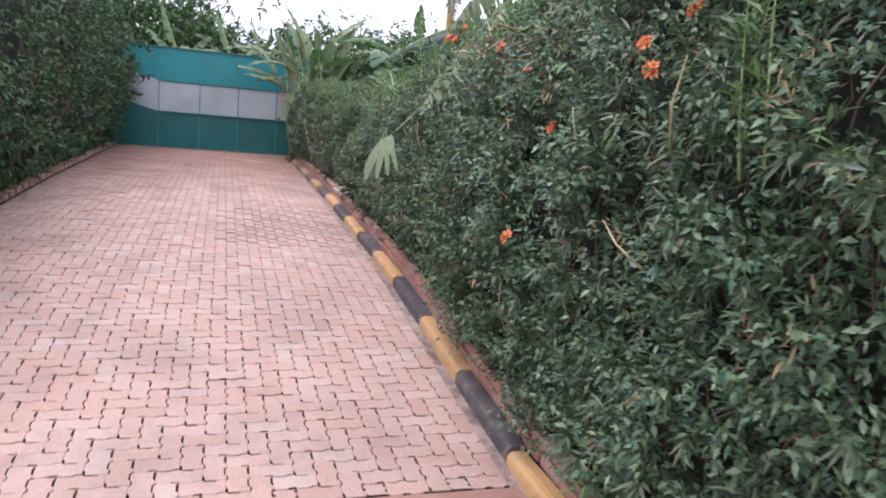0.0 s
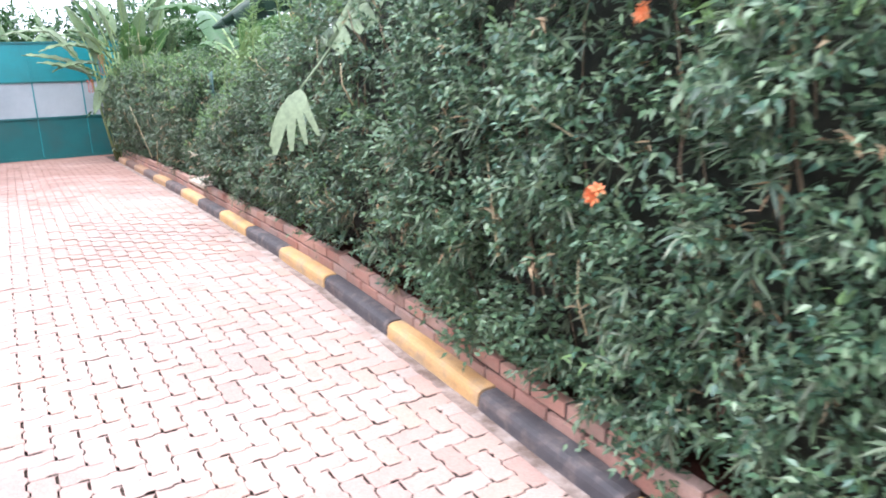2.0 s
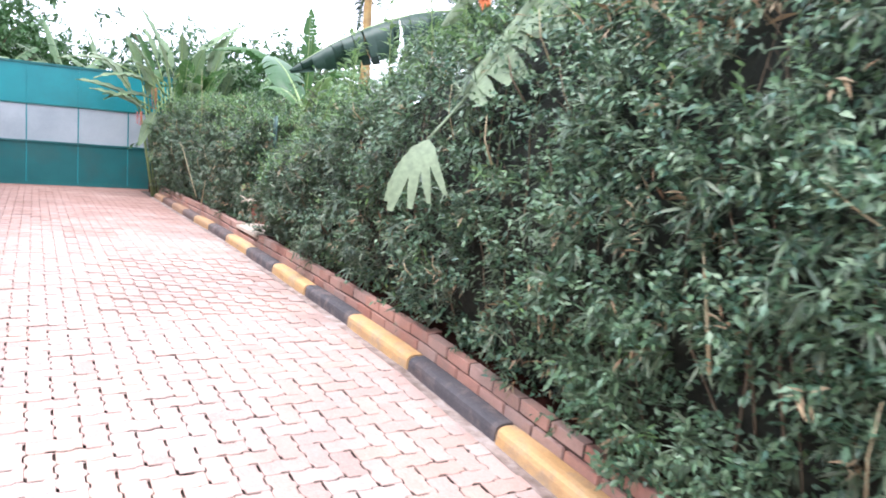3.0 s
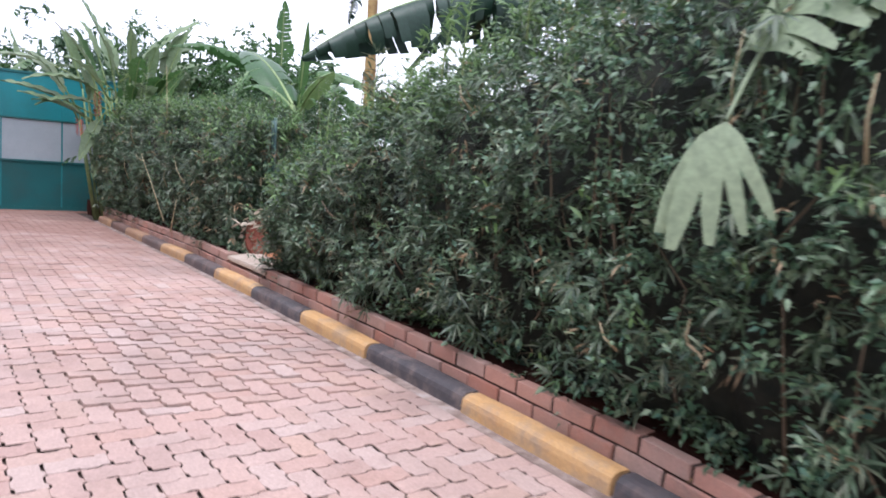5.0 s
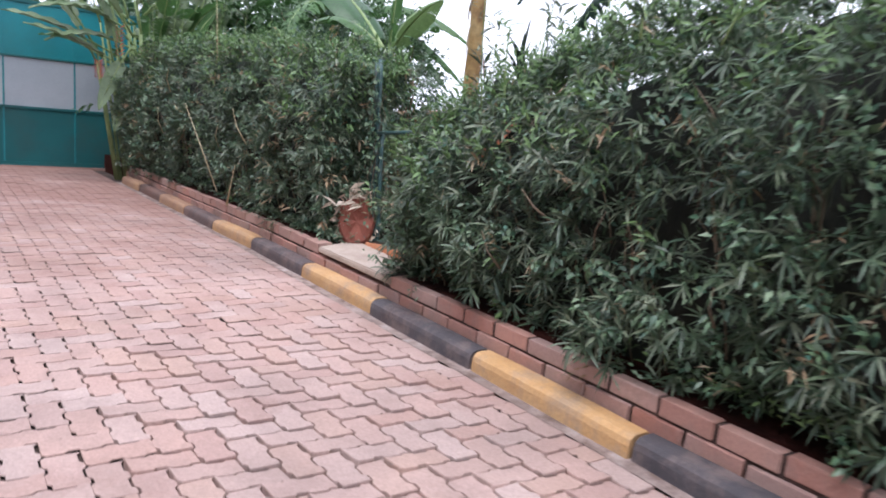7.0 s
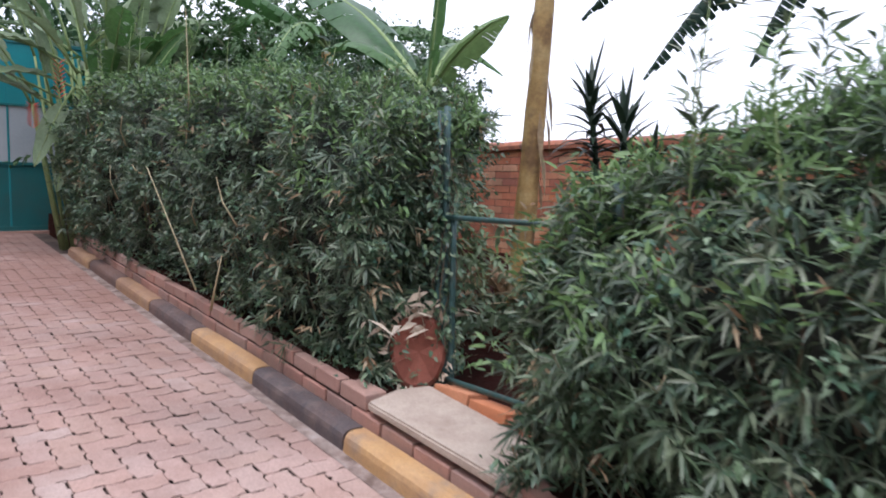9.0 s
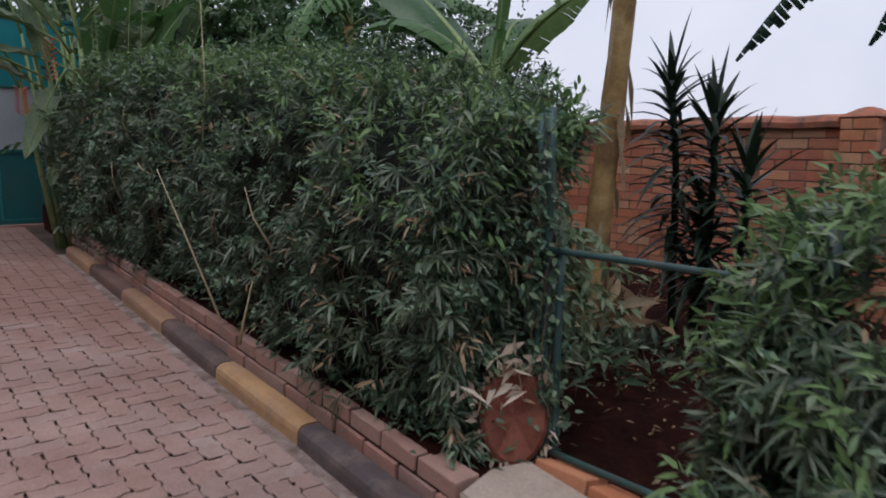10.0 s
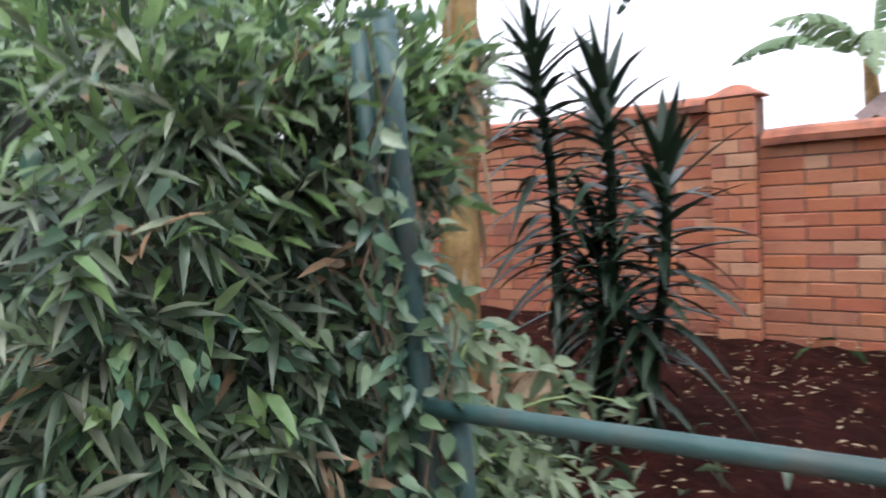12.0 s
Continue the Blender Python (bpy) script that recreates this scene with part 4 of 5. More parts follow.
banana((1.2, 8.36, float(soil_z(1.2, 8.36))), (1.2, 8.3, 2.2), 0.05, [
    ((1.1, 9.75, 3.1), 0.35, 0.55, BANANA_DEEP), ((1.35, 7.75, 2.62), 0.15, 0.3, LEAF_LIME), ((1.25, 8.2, 3.2), 0.0, 0.16, None), ((0.8, 8.9, 2.5), 0.3, 0.3, None), ((2.1, 8.9, 2.6), 0.4, 0.35, None)],
    "young green banana plant rising behind the hedge", BANANA, 63, GREEN_STEM, hang=0.25, torn=0.1)
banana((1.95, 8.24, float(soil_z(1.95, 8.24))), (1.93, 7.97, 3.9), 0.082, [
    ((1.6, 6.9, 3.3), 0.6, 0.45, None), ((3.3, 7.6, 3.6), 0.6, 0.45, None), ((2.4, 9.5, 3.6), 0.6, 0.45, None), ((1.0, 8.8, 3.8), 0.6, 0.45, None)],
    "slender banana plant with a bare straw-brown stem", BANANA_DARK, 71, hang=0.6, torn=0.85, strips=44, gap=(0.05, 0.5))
banana((2.2, 11.6, float(soil_z(2.2, 11.6))), (2.3, 11.5, 3.0), 0.1, [
    ((3.6, 10.3, 2.2), 0.75, 0.4, None), ((3.9, 11.2, 2.3), 0.8, 0.4, None), ((3.3, 9.9, 2.7), 0.7, 0.4, None), ((1.2, 10.6, 2.6), 0.7, 0.45, None), ((1.6, 12.9, 3.2), 0.7, 0.45, None), ((2.3, 11.4, 4.3), 0.1, 0.35, None), ((0.7, 11.6, 3.4), 0.5, 0.4, None)],
    "banana plant with arching grey-green leaves behind the hedge", BANANA, 83, hang=0.4, torn=0.5)
banana((9.2, 7.6, 0.3), (9.1, 7.6, 2.7), 0.12, [
    ((7.6, 8.3, 3.0), 0.5, 0.55, None), ((8.0, 6.6, 2.5), 0.6, 0.55, None), ((9.6, 9.2, 2.9), 0.6, 0.5, None), ((7.7, 7.4, 2.4), 0.7, 0.5, None), ((8.2, 5.6, 2.7), 0.7, 0.5, None), ((9.2, 7.4, 4.2), 0.1, 0.4, None)],
    "banana plant beyond the garden wall", HELICONIA, 91, hang=0.4, torn=0.5)

# heliconia clump beside the gate
clump = empty("heliconia", pose(0.25, 12.95, float(gz(12.95))), "heliconia clump with arching leaves and coral flower spikes by the gate", "heliconia")
hr = np.random.default_rng(5)


def paddle_leaf(thing, a, b, rise, width, mat, stalk=0.3):
    """A paddle-shaped blade on a long stalk, folded a little along its midrib."""
    off = np.array(thing.location)
    C = curve_pts(a, b, rise, 25) - off
    T = unit(np.gradient(C, axis=0))
    S = unit(np.cross(T, np.array([[0.15, -0.35, 1.0]])))
    Nn = np.cross(S, T)
    V, F = [], []
    first = int(stalk * 24)
    for i in range(first, 25):
        u = (i - first) / (24 - first)
        w = width * 0.5 * (math.sin(math.pi * min(1, 0.04 + 0.96 * u) ** 0.7) ** 0.6 if u < 1 else 0.0)
        wave = 0.012 * math.sin(i * 1.7 + a[0] * 9)
        V += [C[i] - S[i] * w + Nn[i] * (0.3 * w + wave), C[i] - S[i] * w * 0.5 + Nn[i] * 0.12 * w, C[i], C[i] + S[i] * w * 0.5 + Nn[i] * 0.12 * w, C[i] + S[i] * w + Nn[i] * (0.3 * w - wave)]
    for i in range(24 - first):
        F += [(5 * i + j, 5 * i + j + 1, 5 * i + j + 6, 5 * i + j + 5) for j in range(4)]
    leaf = part("leaf", smooth(pymesh("leaf", V, F)), mat, thing)
    part("midrib", tube_mesh("midrib", C[::3], np.linspace(0.014, 0.004, len(C[::3])), 6), GREEN_STEM, leaf)


for k in range(46):
    a = k * 2.4 + hr.normal(0, 0.3)
    root = np.array([0.45 + 0.5 * math.cos(a) * hr.random(), 13.0 + 0.35 * math.sin(a) * hr.random(), float(gz(13))])
    head = root + np.array([0.25 * math.cos(a), 0.18 * math.sin(a), hr.uniform(1.3, 2.1)])
    part("stem", tube_mesh("stem", np.stack([root, (root + head) / 2, head]) - np.array(clump.location), np.array([0.022, 0.018, 0.012]), 7), GREEN_STEM, clump)
    reach = hr.uniform(0.25, 1.25)
    tip = head + np.array([reach * math.cos(a) * 1.2, reach * math.sin(a) * 0.7, (1.5 - reach) * hr.uniform(0.65, 1.1)])
    paddle_leaf(clump, head, tip, hr.uniform(0.1, 0.4), hr.uniform(0.19, 0.30), (HELICONIA, BANANA_PALE, HELICONIA, BANANA)[k % 4])
for base, tip, rise, w in (((0.2, 12.8, 2.7), (-1.0, 12.7, 2.85), 0.35, 0.2), ((0.2, 12.75, 2.5), (-0.85, 12.6, 2.5), 0.3, 0.2), ((0.15, 12.8, 2.6), (-0.6, 12.6, 2.95), 0.25, 0.22), ((0.1, 12.7, 2.55), (-0.3, 12.5, 1.75), 0.1, 0.2), ((0.1, 12.75, 2.3), (-0.12, 12.5, 1.5), 0.05, 0.16), ((0.3, 12.9, 3.0), (1.9, 12.8, 3.7), 0.4, 0.26), ((0.3, 12.9, 3.0), (1.5, 12.7, 4.1), 0.2, 0.26), ((0.3, 12.9, 3.1), (-0.3, 12.8, 4.2), 0.1, 0.24)):
    paddle_leaf(clump, base, tip, rise, w, HELICONIA)
for (x, y, z), h in (((-0.07, 12.5, 2.55), 0.36), ((-0.3, 12.5, 2.2), 0.22)):
    off = np.array(clump.location)
    P, D = [], []
    for j in range(9):
        for s in (-1, 1):
            P.append((x, y, z + h * (0.5 - j / 9)) - off)
            D.append((s * 0.8, -0.5, 0.55))
    P, D = np.array(P), np.array(D)
    part("flower_spike", leaf_mesh("flower_spike", P, D, np.tile([[0, -0.6, 1.0]], (len(P), 1)), np.full(len(P), 0.085), np.full(len(P), 0.045), sag=-0.1), CORAL, clump, "coral-red hanging flower spike")

# ---------------------------------------------------------------- sword-leaved plants
def dracaena(base, heads, label, seed):
    thing = empty("dracaena", pose(*base), label, "dracaena")
    off = np.array(base, float)
    r = np.random.default_rng(seed)
    for top, count, length, low in heads:
        top = np.array(top, float)
        foot = off + np.array([r.normal(0, 0.04), r.normal(0, 0.04), -0.08])
        pts = [foot + (top - foot) * t + np.array([0.03 * math.sin(4 * t), 0.02 * math.sin(6 * t), 0]) for t in np.linspace(0, 1, 10)]
        part("stem", tube_mesh("stem", np.array(pts) - off, np.linspace(0.03, 0.018, 10), 9), YUCCA, thing)
        V, F = [], []
        for k in range(count):
            t = (k / count) ** 0.75
            a = k * 2.399 + r.normal(0, 0.2)
            el = np.interp(t, [0, 0.45, 0.8, 1], [-0.35, 0.15, 0.55, 1.3]) + r.normal(0, 0.12)
            p0 = foot + (top - foot) * (low + (1 - low) * t)
            L = length * r.uniform(0.75, 1.1) * (0.8 + 0.2 * t)
            out, sd = np.array([math.cos(a), math.sin(a), 0]), np.array([-math.sin(a), math.cos(a), 0])
            bend = r.uniform(0.1, 0.75)
            o = len(V)
            for q in range(5):
                u = q / 4
                d = out * math.cos(el) + np.array([0, 0, math.sin(el)])
                p = p0 + d * L * u - np.array([0, 0, 1.0]) * L * bend * u * u * max(0.15, math.cos(el))
                w = 0.027 * (1 - u ** 2.4) * (0.7 + 1.0 * u * (1 - u)) + 0.001
                nrm = np.cross(d, sd)
                V += [p - sd * w - nrm * w * -0.4 - off, p - off, p + sd * w + nrm * w * 0.4 - off]
            for q in range(4):
                for j in range(2):
                    F.append((o + q * 3 + j, o + q * 3 + j + 1, o + q * 3 + 4 + j, o + q * 3 + 3 + j))
        part("leaves", smooth(pymesh("leaves", V, F)), YUCCA, thing)
    return thing


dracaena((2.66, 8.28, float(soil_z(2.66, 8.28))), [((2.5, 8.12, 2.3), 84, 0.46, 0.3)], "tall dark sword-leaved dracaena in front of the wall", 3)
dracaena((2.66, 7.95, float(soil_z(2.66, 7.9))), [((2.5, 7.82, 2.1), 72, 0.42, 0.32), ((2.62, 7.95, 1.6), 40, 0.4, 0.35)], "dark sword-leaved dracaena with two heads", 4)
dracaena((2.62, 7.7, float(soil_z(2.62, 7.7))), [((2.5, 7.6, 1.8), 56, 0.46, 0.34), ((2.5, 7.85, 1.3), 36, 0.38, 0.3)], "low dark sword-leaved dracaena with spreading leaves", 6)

# ---------------------------------------------------------------- cut banana stump by the post
stump = empty("banana_stump", pose(0.415, 7.27, float(gz(7.3)) + 0.2) @ Matrix.Diagonal((1.35, 1.2, 1.35, 1)), "cut red-brown banana stump with a ragged pale fibrous rim", "stump")
bm = bmesh.new()
rings = []
for k, (rad, d) in enumerate(((0.115, 0.12), (0.12, 0.05), (0.118, -0.015), (0.103, -0.026), (0.0, -0.012))):
    if rad == 0:
        c = bm.verts.new((0, d, 0))
        for j in range(20):
            bm.faces.new((rings[-1][j], rings[-1][(j + 1) % 20], c))
        break
    ring = [bm.verts.new((rad * 0.82 * math.cos(a) * (1 + 0.06 * math.sin(3 * a)), d + 0.01 * math.sin(5 * a), rad * 1.12 * math.sin(a) * (1 + 0.05 * math.cos(2 * a)))) for a in np.linspace(0, 2 * math.pi, 20, endpoint=False)]
    if rings:
        for j in range(20):
            bm.faces.new((rings[-1][j], rings[-1][(j + 1) % 20], ring[(j + 1) % 20], ring[j]))
    rings.append(ring)
bmesh.ops.recalc_face_normals(bm, faces=bm.faces[:])
part("corm", bm, CORM, stump, at=pose(0, 0, 0.1, -14, 0, -32))
sr = np.random.default_rng(9)
ang = np.linspace(0, 2 * np.pi, 90) + sr.normal(0, 0.05, 90)
P = np.stack([0.1 * np.cos(ang), -0.02 + 0 * ang, 0.128 * np.sin(ang)], 1)
D = np.stack([np.cos(ang), sr.normal(-0.4, 0.4, 90), np.sin(ang) + 0.25], 1) + sr.normal(0, 0.5, (90, 3))
tagged(part("fibre", leaf_mesh("fibre", P, D, sr.normal(0, 1, (90, 3)), sr.uniform(0.02, 0.05, 90), sr.uniform(0.006, 0.016, 90)), FIBRE, stump, "pale ragged fibres", at=pose(0, 0, 0.1, -14, 0, -32)), kind="stuff")
P = np.stack([sr.normal(-0.02, 0.07, 46), sr.normal(0.0, 0.03, 46), 0.215 + sr.normal(0, 0.022, 46)], 1)
D = np.stack([sr.normal(0, 1, 46), sr.normal(-0.2, 0.4, 46), sr.normal(0.1, 0.4, 46)], 1)
tagged(part("husk", leaf_mesh("husk", P, D, sr.normal(0, 1, (46, 3)), sr.uniform(0.04, 0.11, 46), sr.uniform(0.012, 0.03, 46)), FIBRE, stump, "pale torn husk strips"), kind="stuff")
lines = []
for _ in range(8):
    x = sr.uniform(-0.08, 0.04)
    lines.append((np.array([(x, -0.03, 0.0), (x + sr.normal(0, 0.03), -0.05, -0.03), (x + sr.normal(0, 0.07), -0.09, -0.055)]), np.array([0.004, 0.003, 0.002])))
part("root", tubes_mesh("root", lines, 5), FIBRE, stump)

# ---------------------------------------------------------------- stalks, shoots and blossoms on the hedges
def stalk(name, pts, r0, label, mat=None):
    p0 = np.array(pts[0], float)
    ob = part(name, tube_mesh(name, [np.array(p, float) - p0 for p in pts], np.linspace(r0, r0 * 0.4, len(pts)), 7), mat or PALE_TWIG, at=pose(*pts[0]))
    return tagged(ob, label, "stalk")


stalk("dry_stalk", [(0.03, 8.79, 0.92), (0.04, 8.76, 1.03), (0.05, 8.66, 1.25)], 0.009, "pale broken dry stalk leaning on the hedge foot")
stalk("dry_stalk", [(0.0, 8.95, 1.02), (-0.06, 9.2, 1.38), (-0.12, 9.48, 1.75)], 0.006, "long thin grey stalk lying against the hedge")
stalk("dry_stalk", [(0.12, 9.45, 1.9), (0.14, 9.44, 2.2), (0.12, 9.42, 2.75)], 0.005, "thin upright grass stalk above the hedge")
stalk("dry_stalk", [(-0.04, 0.62, 0.75), (-0.03, 0.66, 0.95), (0.0, 0.72, 1.15)], 0.008, "pale cut stalk in the hedge face")
tw = np.random.default_rng(90)
for k in range(26):
    y = tw.uniform(-1.5, 6.0) if k < 18 else tw.uniform(7.6, 12.0)
    v = tw.uniform(0.15, 0.75)
    face, top = (near_face, near_top) if k < 18 else (far_face, far_top)
    z = float(gz(y) + 0.14 + v * (top(np.array([y]))[0] - gz(y) - 0.14))
    x = float(face(np.array([y]), v)[0]) - 0.13
    d = np.array([tw.normal(0, 0.03), tw.normal(0, 0.12), tw.uniform(0.08, 0.3)])
    stalk("dry_twig", [(x + 0.06, y, z), (x, y + d[1] * 0.5, z + d[2] * 0.5), (x - 0.01, y + d[1], z + d[2])], tw.uniform(0.003, 0.007), "pale broken twig showing in the hedge face", BARK if k % 3 == 0 else None)
for x, y, z, h, s in ((0.3, 11.5, 2.45, 0.55, 1), (0.25, 11.0, 2.45, 0.6, 2), (0.4, 10.5, 2.4, 0.45, 3), (0.2, 12.0, 2.5, 0.5, 4), (0.3, 9.2, 2.25, 0.35, 5), (0.25, 5.6, 1.75, 0.3, 6), (0.5, 6.0, 1.7, 0.42, 7), (0.35, 5.9, 1.7, 0.5, 8), (0.7, 5.7, 1.8, 0.35, 9), (0.2, 2.6, 2.15, 0.3, 10),
                      (-0.08, -1.5, 1.55, 0.45, 11), (-0.05, -1.56, 1.6, 0.5, 12), (-0.03, -1.45, 1.6, 0.4, 23), (0.1, 4.0, 2.0, 0.3, 24), (0.0, 3.7, 1.95, 0.28, 25), (0.12, 3.4, 2.1, 0.3, 26), (0.1, 4.7, 1.9, 0.25, 27), (0.15, 2.9, 2.2, 0.3, 28), (0.05, 4.3, 1.85, 0.3, 13), (0.7, 5.9, 1.8, 0.5, 14), (1.0, 5.7, 1.85, 0.5, 15), (0.15, 11.7, 2.4, 0.6, 16), (0.45, 8.2, 2.1, 0.3, 17)):
    r = np.random.default_rng(s)
    thing = empty("bamboo_shoot", pose(x, y, z), "slim bamboo shoot rising above the clipped hedge", "shoot")
    bend = np.array([r.normal(0, 0.12), r.normal(0, 0.12), 1.0]) * h
    pts = [bend * t + np.array([0.03 * t * t, 0, 0]) for t in np.linspace(-0.3, 1, 7)]
    part("cane", tube_mesh("cane", pts, np.linspace(0.005, 0.0015, 7), 6), GREEN_STEM, thing)
    n = 40
    t = r.uniform(-0.1, 1.05, n)
    P = bend[None] * t[:, None] + r.normal(0, 0.015, (n, 3))
    A = r.uniform(0, 2 * np.pi, n)
    D = np.stack([np.cos(A), np.sin(A), r.uniform(0.1, 1.0, n)], 1)
    part("leaves", leaf_mesh("leaves", P, D, np.stack([0 * A, 0 * A, 1 + 0 * A], 1) + r.normal(0, 0.3, (n, 3)), r.uniform(0.07, 0.13, n), r.uniform(0.012, 0.02, n)), LEAF_LIME if s in (3, 6, 10, 11, 12, 13, 23, 24, 25, 26, 28) else LEAF_BAMBOO, thing)


def blossom(x, y, z, size, seed):
    r = np.random.default_rng(seed)
    thing = empty("trumpet_flower", pose(x, y, z), "cluster of orange trumpet flowers on the hedge", "flower", "orange blossoms on the hedge")
    n = 9
    for k in range(n):
        A, el = r.uniform(0, 2 * np.pi), r.uniform(-0.2, 1.1)
        d = np.array([-0.9 + 0.7 * math.cos(A), 0.8 * math.sin(A), math.sin(el)])
        d /= np.linalg.norm(d)
        m = 5
        B = np.linspace(0, 2 * np.pi, m, endpoint=False)
        u = np.cross(d, [0, 0, 1.0])
        u /= np.linalg.norm(u) + 1e-6
        w = np.cross(u, d)
        ring = u[None] * np.cos(B)[:, None] + w[None] * np.sin(B)[:, None]
        P = np.tile(d * size * 0.55, (m, 1)) + ring * size * 0.06
        V, F = tube_vf([d * 0.0, d * size * 0.35, d * size * 0.62], [size * 0.04, size * 0.07, size * 0.12], 6)
        V2, F2 = leaf_vf(P, ring * 0.9 + d[None] * 0.5, np.tile(-d, (m, 1)), np.full(m, size * 0.42), np.full(m, size * 0.3))
        F4 = np.concatenate([np.concatenate([F[:, :3], F[:, [0, 2, 3]]]), F2 + len(V)])
        part("petals", npmesh("petals", np.concatenate([V, V2]), F4), ORANGE, thing)


for k, (x, y, z, s) in enumerate(((-0.13, -0.06, 1.05, 0.075), (0.05, 0.7, 2.02, 0.07), (-0.02, -0.95, 1.76, 0.075), (-0.02, -0.9, 1.85, 0.075), (0.05, -1.08, 1.95, 0.08), (0.0, -1.1, 2.03, 0.08), (0.02, -0.12, 1.57, 0.07),
                                   (0.3, 2.55, 2.32, 0.085), (0.4, 2.7, 2.34, 0.08), (0.15, 1.25, 2.05, 0.06), (0.25, 2.0, 2.33, 0.06), (0.0, 0.2, 1.85, 0.05))):
    blossom(x, y, z, s * 0.72, 400 + k)

# dry fallen leaves caught on the hedge top
thing = empty("dry_thatch", pose(0.35, 0.8, 2.05), "dry straw-coloured leaves caught on the hedge", "dry leaves")
r = np.random.default_rng(77)
P = r.normal(0, 1, (240, 3)) * np.array([0.16, 0.4, 0.07])
tagged(part("straw", leaf_mesh("straw", P, r.normal(0, 1, (240, 3)) * np.array([0.6, 1, 0.3]), r.normal(0, 1, (240, 3)), r.uniform(0.1, 0.28, 240), r.uniform(0.008, 0.02, 240)), LEAF_DRY, thing), kind="stuff")

# litter, weeds and grass in the garden bed
n = 1900
x, y = r.uniform(0.6, 4.7, n), r.uniform(5.4, 9.6, n)
P = np.stack([x, y, soil_z(x, y) + r.uniform(0.03, 0.06, n)], 1)
litter = part("leaf_litter", leaf_mesh("leaf_litter", P, r.normal(0, 1, (n, 3)) * np.array([1, 1, 0.15]), np.tile([[0, 0, 1.0]], (n, 1)) + r.normal(0, 0.3, (n, 3)), r.uniform(0.015, 0.06, n), r.uniform(0.006, 0.016, n), sag=0.05), LEAF_DRY)
tagged(litter, "dry brown leaf litter scattered on the soil", "leaf litter", kind="stuff")


def weeds(cx, cy, sx, sy, n, h, mat, seed, label, zoff=0.0):
    r = np.random.default_rng(seed)
    x, y = r.normal(cx, sx, n), r.normal(cy, sy, n)
    z = np.where(x > 0.25, soil_z(x, y), gz(y) + 0.2) + zoff
    P = np.stack([x, y, z + r.uniform(0, 0.6, n) * h], 1)
    D = np.stack([r.normal(0, 0.6, n), r.normal(0, 0.6, n), r.uniform(0.2, 1, n)], 1)
    ob = part("weeds", leaf_mesh("weeds", P, D, r.normal(0, 1, (n, 3)) + np.array([0, 0, 0.6]), r.uniform(0.5, 1, n) * h, r.uniform(0.1, 0.22, n) * h, sag=0.25), mat)
    return tagged(ob, label, "weeds", kind="stuff")


weeds(0.33, 7.72, 0.09, 0.2, 900, 0.07, LEAF_TRUMPET, 201, "low green weeds at the hedge foot beside the slab", 0.02)
weeds(1.6, 8.0, 0.4, 0.25, 500, 0.2, LEAF_BAMBOO, 202, "grassy weeds round the banana stem")
weeds(2.0, 8.3, 0.2, 0.2, 120, 0.4, LEAF_DRY, 203, "dry hanging grass round the banana stem")
weeds(4.3, 6.3, 0.25, 0.4, 260, 0.2, LEAF_TREE, 204, "small green weeds below the garden wall")
weeds(0.22, 4.1, 0.05, 0.3, 160, 0.06, LEAF_LIME, 205, "small weeds on the brick edging", 0.08)
weeds(-3.78, 7.0, 0.1, 2.6, 1500, 0.14, LEAF_DARK, 206, "dark leafy growth hanging over the low edging", -0.05)
# trailing sprig of ovate leaves beside the post
r = np.random.default_rng(88)
lines, PP = [], []
for k in range(16):
    a = np.array([0.62 + r.normal(0, 0.05), 7.3 + r.normal(0, 0.04), r.uniform(1.25, 1.65)])
    b = a + np.array([r.uniform(0.05, 0.42), r.uniform(-0.16, 0.05), r.uniform(-0.32, 0.02)])
    C = curve_pts(a, b, 0.12, 9)
    lines.append((C, np.linspace(0.004, 0.0015, 9)))
    PP += [c for c in C[1:] for _ in range(3)]
vine = empty("vine", pose(0.62, 7.3, 1.0), "trailing vine sprigs with ovate leaves hanging by the post", "vine")
off = np.array(vine.location)
part("twig", tubes_mesh("twig", [(p - off, q) for p, q in lines], 5), GREEN_STEM, vine)
PP = np.array(PP) + r.normal(0, 0.01, (len(PP), 3))
n = len(PP)
part("leaves", leaf_mesh("leaves", PP - off, np.stack([r.normal(0.25, 0.6, n), r.normal(-0.2, 0.6, n), r.normal(-0.3, 0.4, n)], 1), r.normal(0, 0.4, (n, 3)) + np.array([-0.3, -0.4, 0.8]), r.uniform(0.035, 0.07, n), r.uniform(0.012, 0.026, n), fine=True), LEAF_LIGHT, vine)

# creeper climbing the post
r = np.random.default_rng(89)
creeper = empty("creeper", pose(0.52, 7.24, 0.85), "creeper with small ovate leaves climbing the green post", "creeper")
off = np.array(creeper.location)
lines, PP = [], []
for k in range(12):
    a0 = r.uniform(0, 2 * np.pi)
    zz = np.linspace(0.95, r.uniform(1.5, 2.0), 12)
    C = np.stack([0.515 + 0.04 * np.cos(a0 + 5 * zz) + r.normal(0, 0.012, 12), 7.225 + 0.04 * np.sin(a0 + 5 * zz) + r.normal(0, 0.012, 12), zz], 1)
    lines.append((C - off, np.linspace(0.003, 0.0015, 12)))
    PP += [q for q in C for _ in range(5)]
tagged(part("runner", tubes_mesh("runner", lines, 5), BARK, creeper), kind="stuff")
PP = np.array(PP) + r.normal(0, 0.022, (len(PP), 3))
n = len(PP)
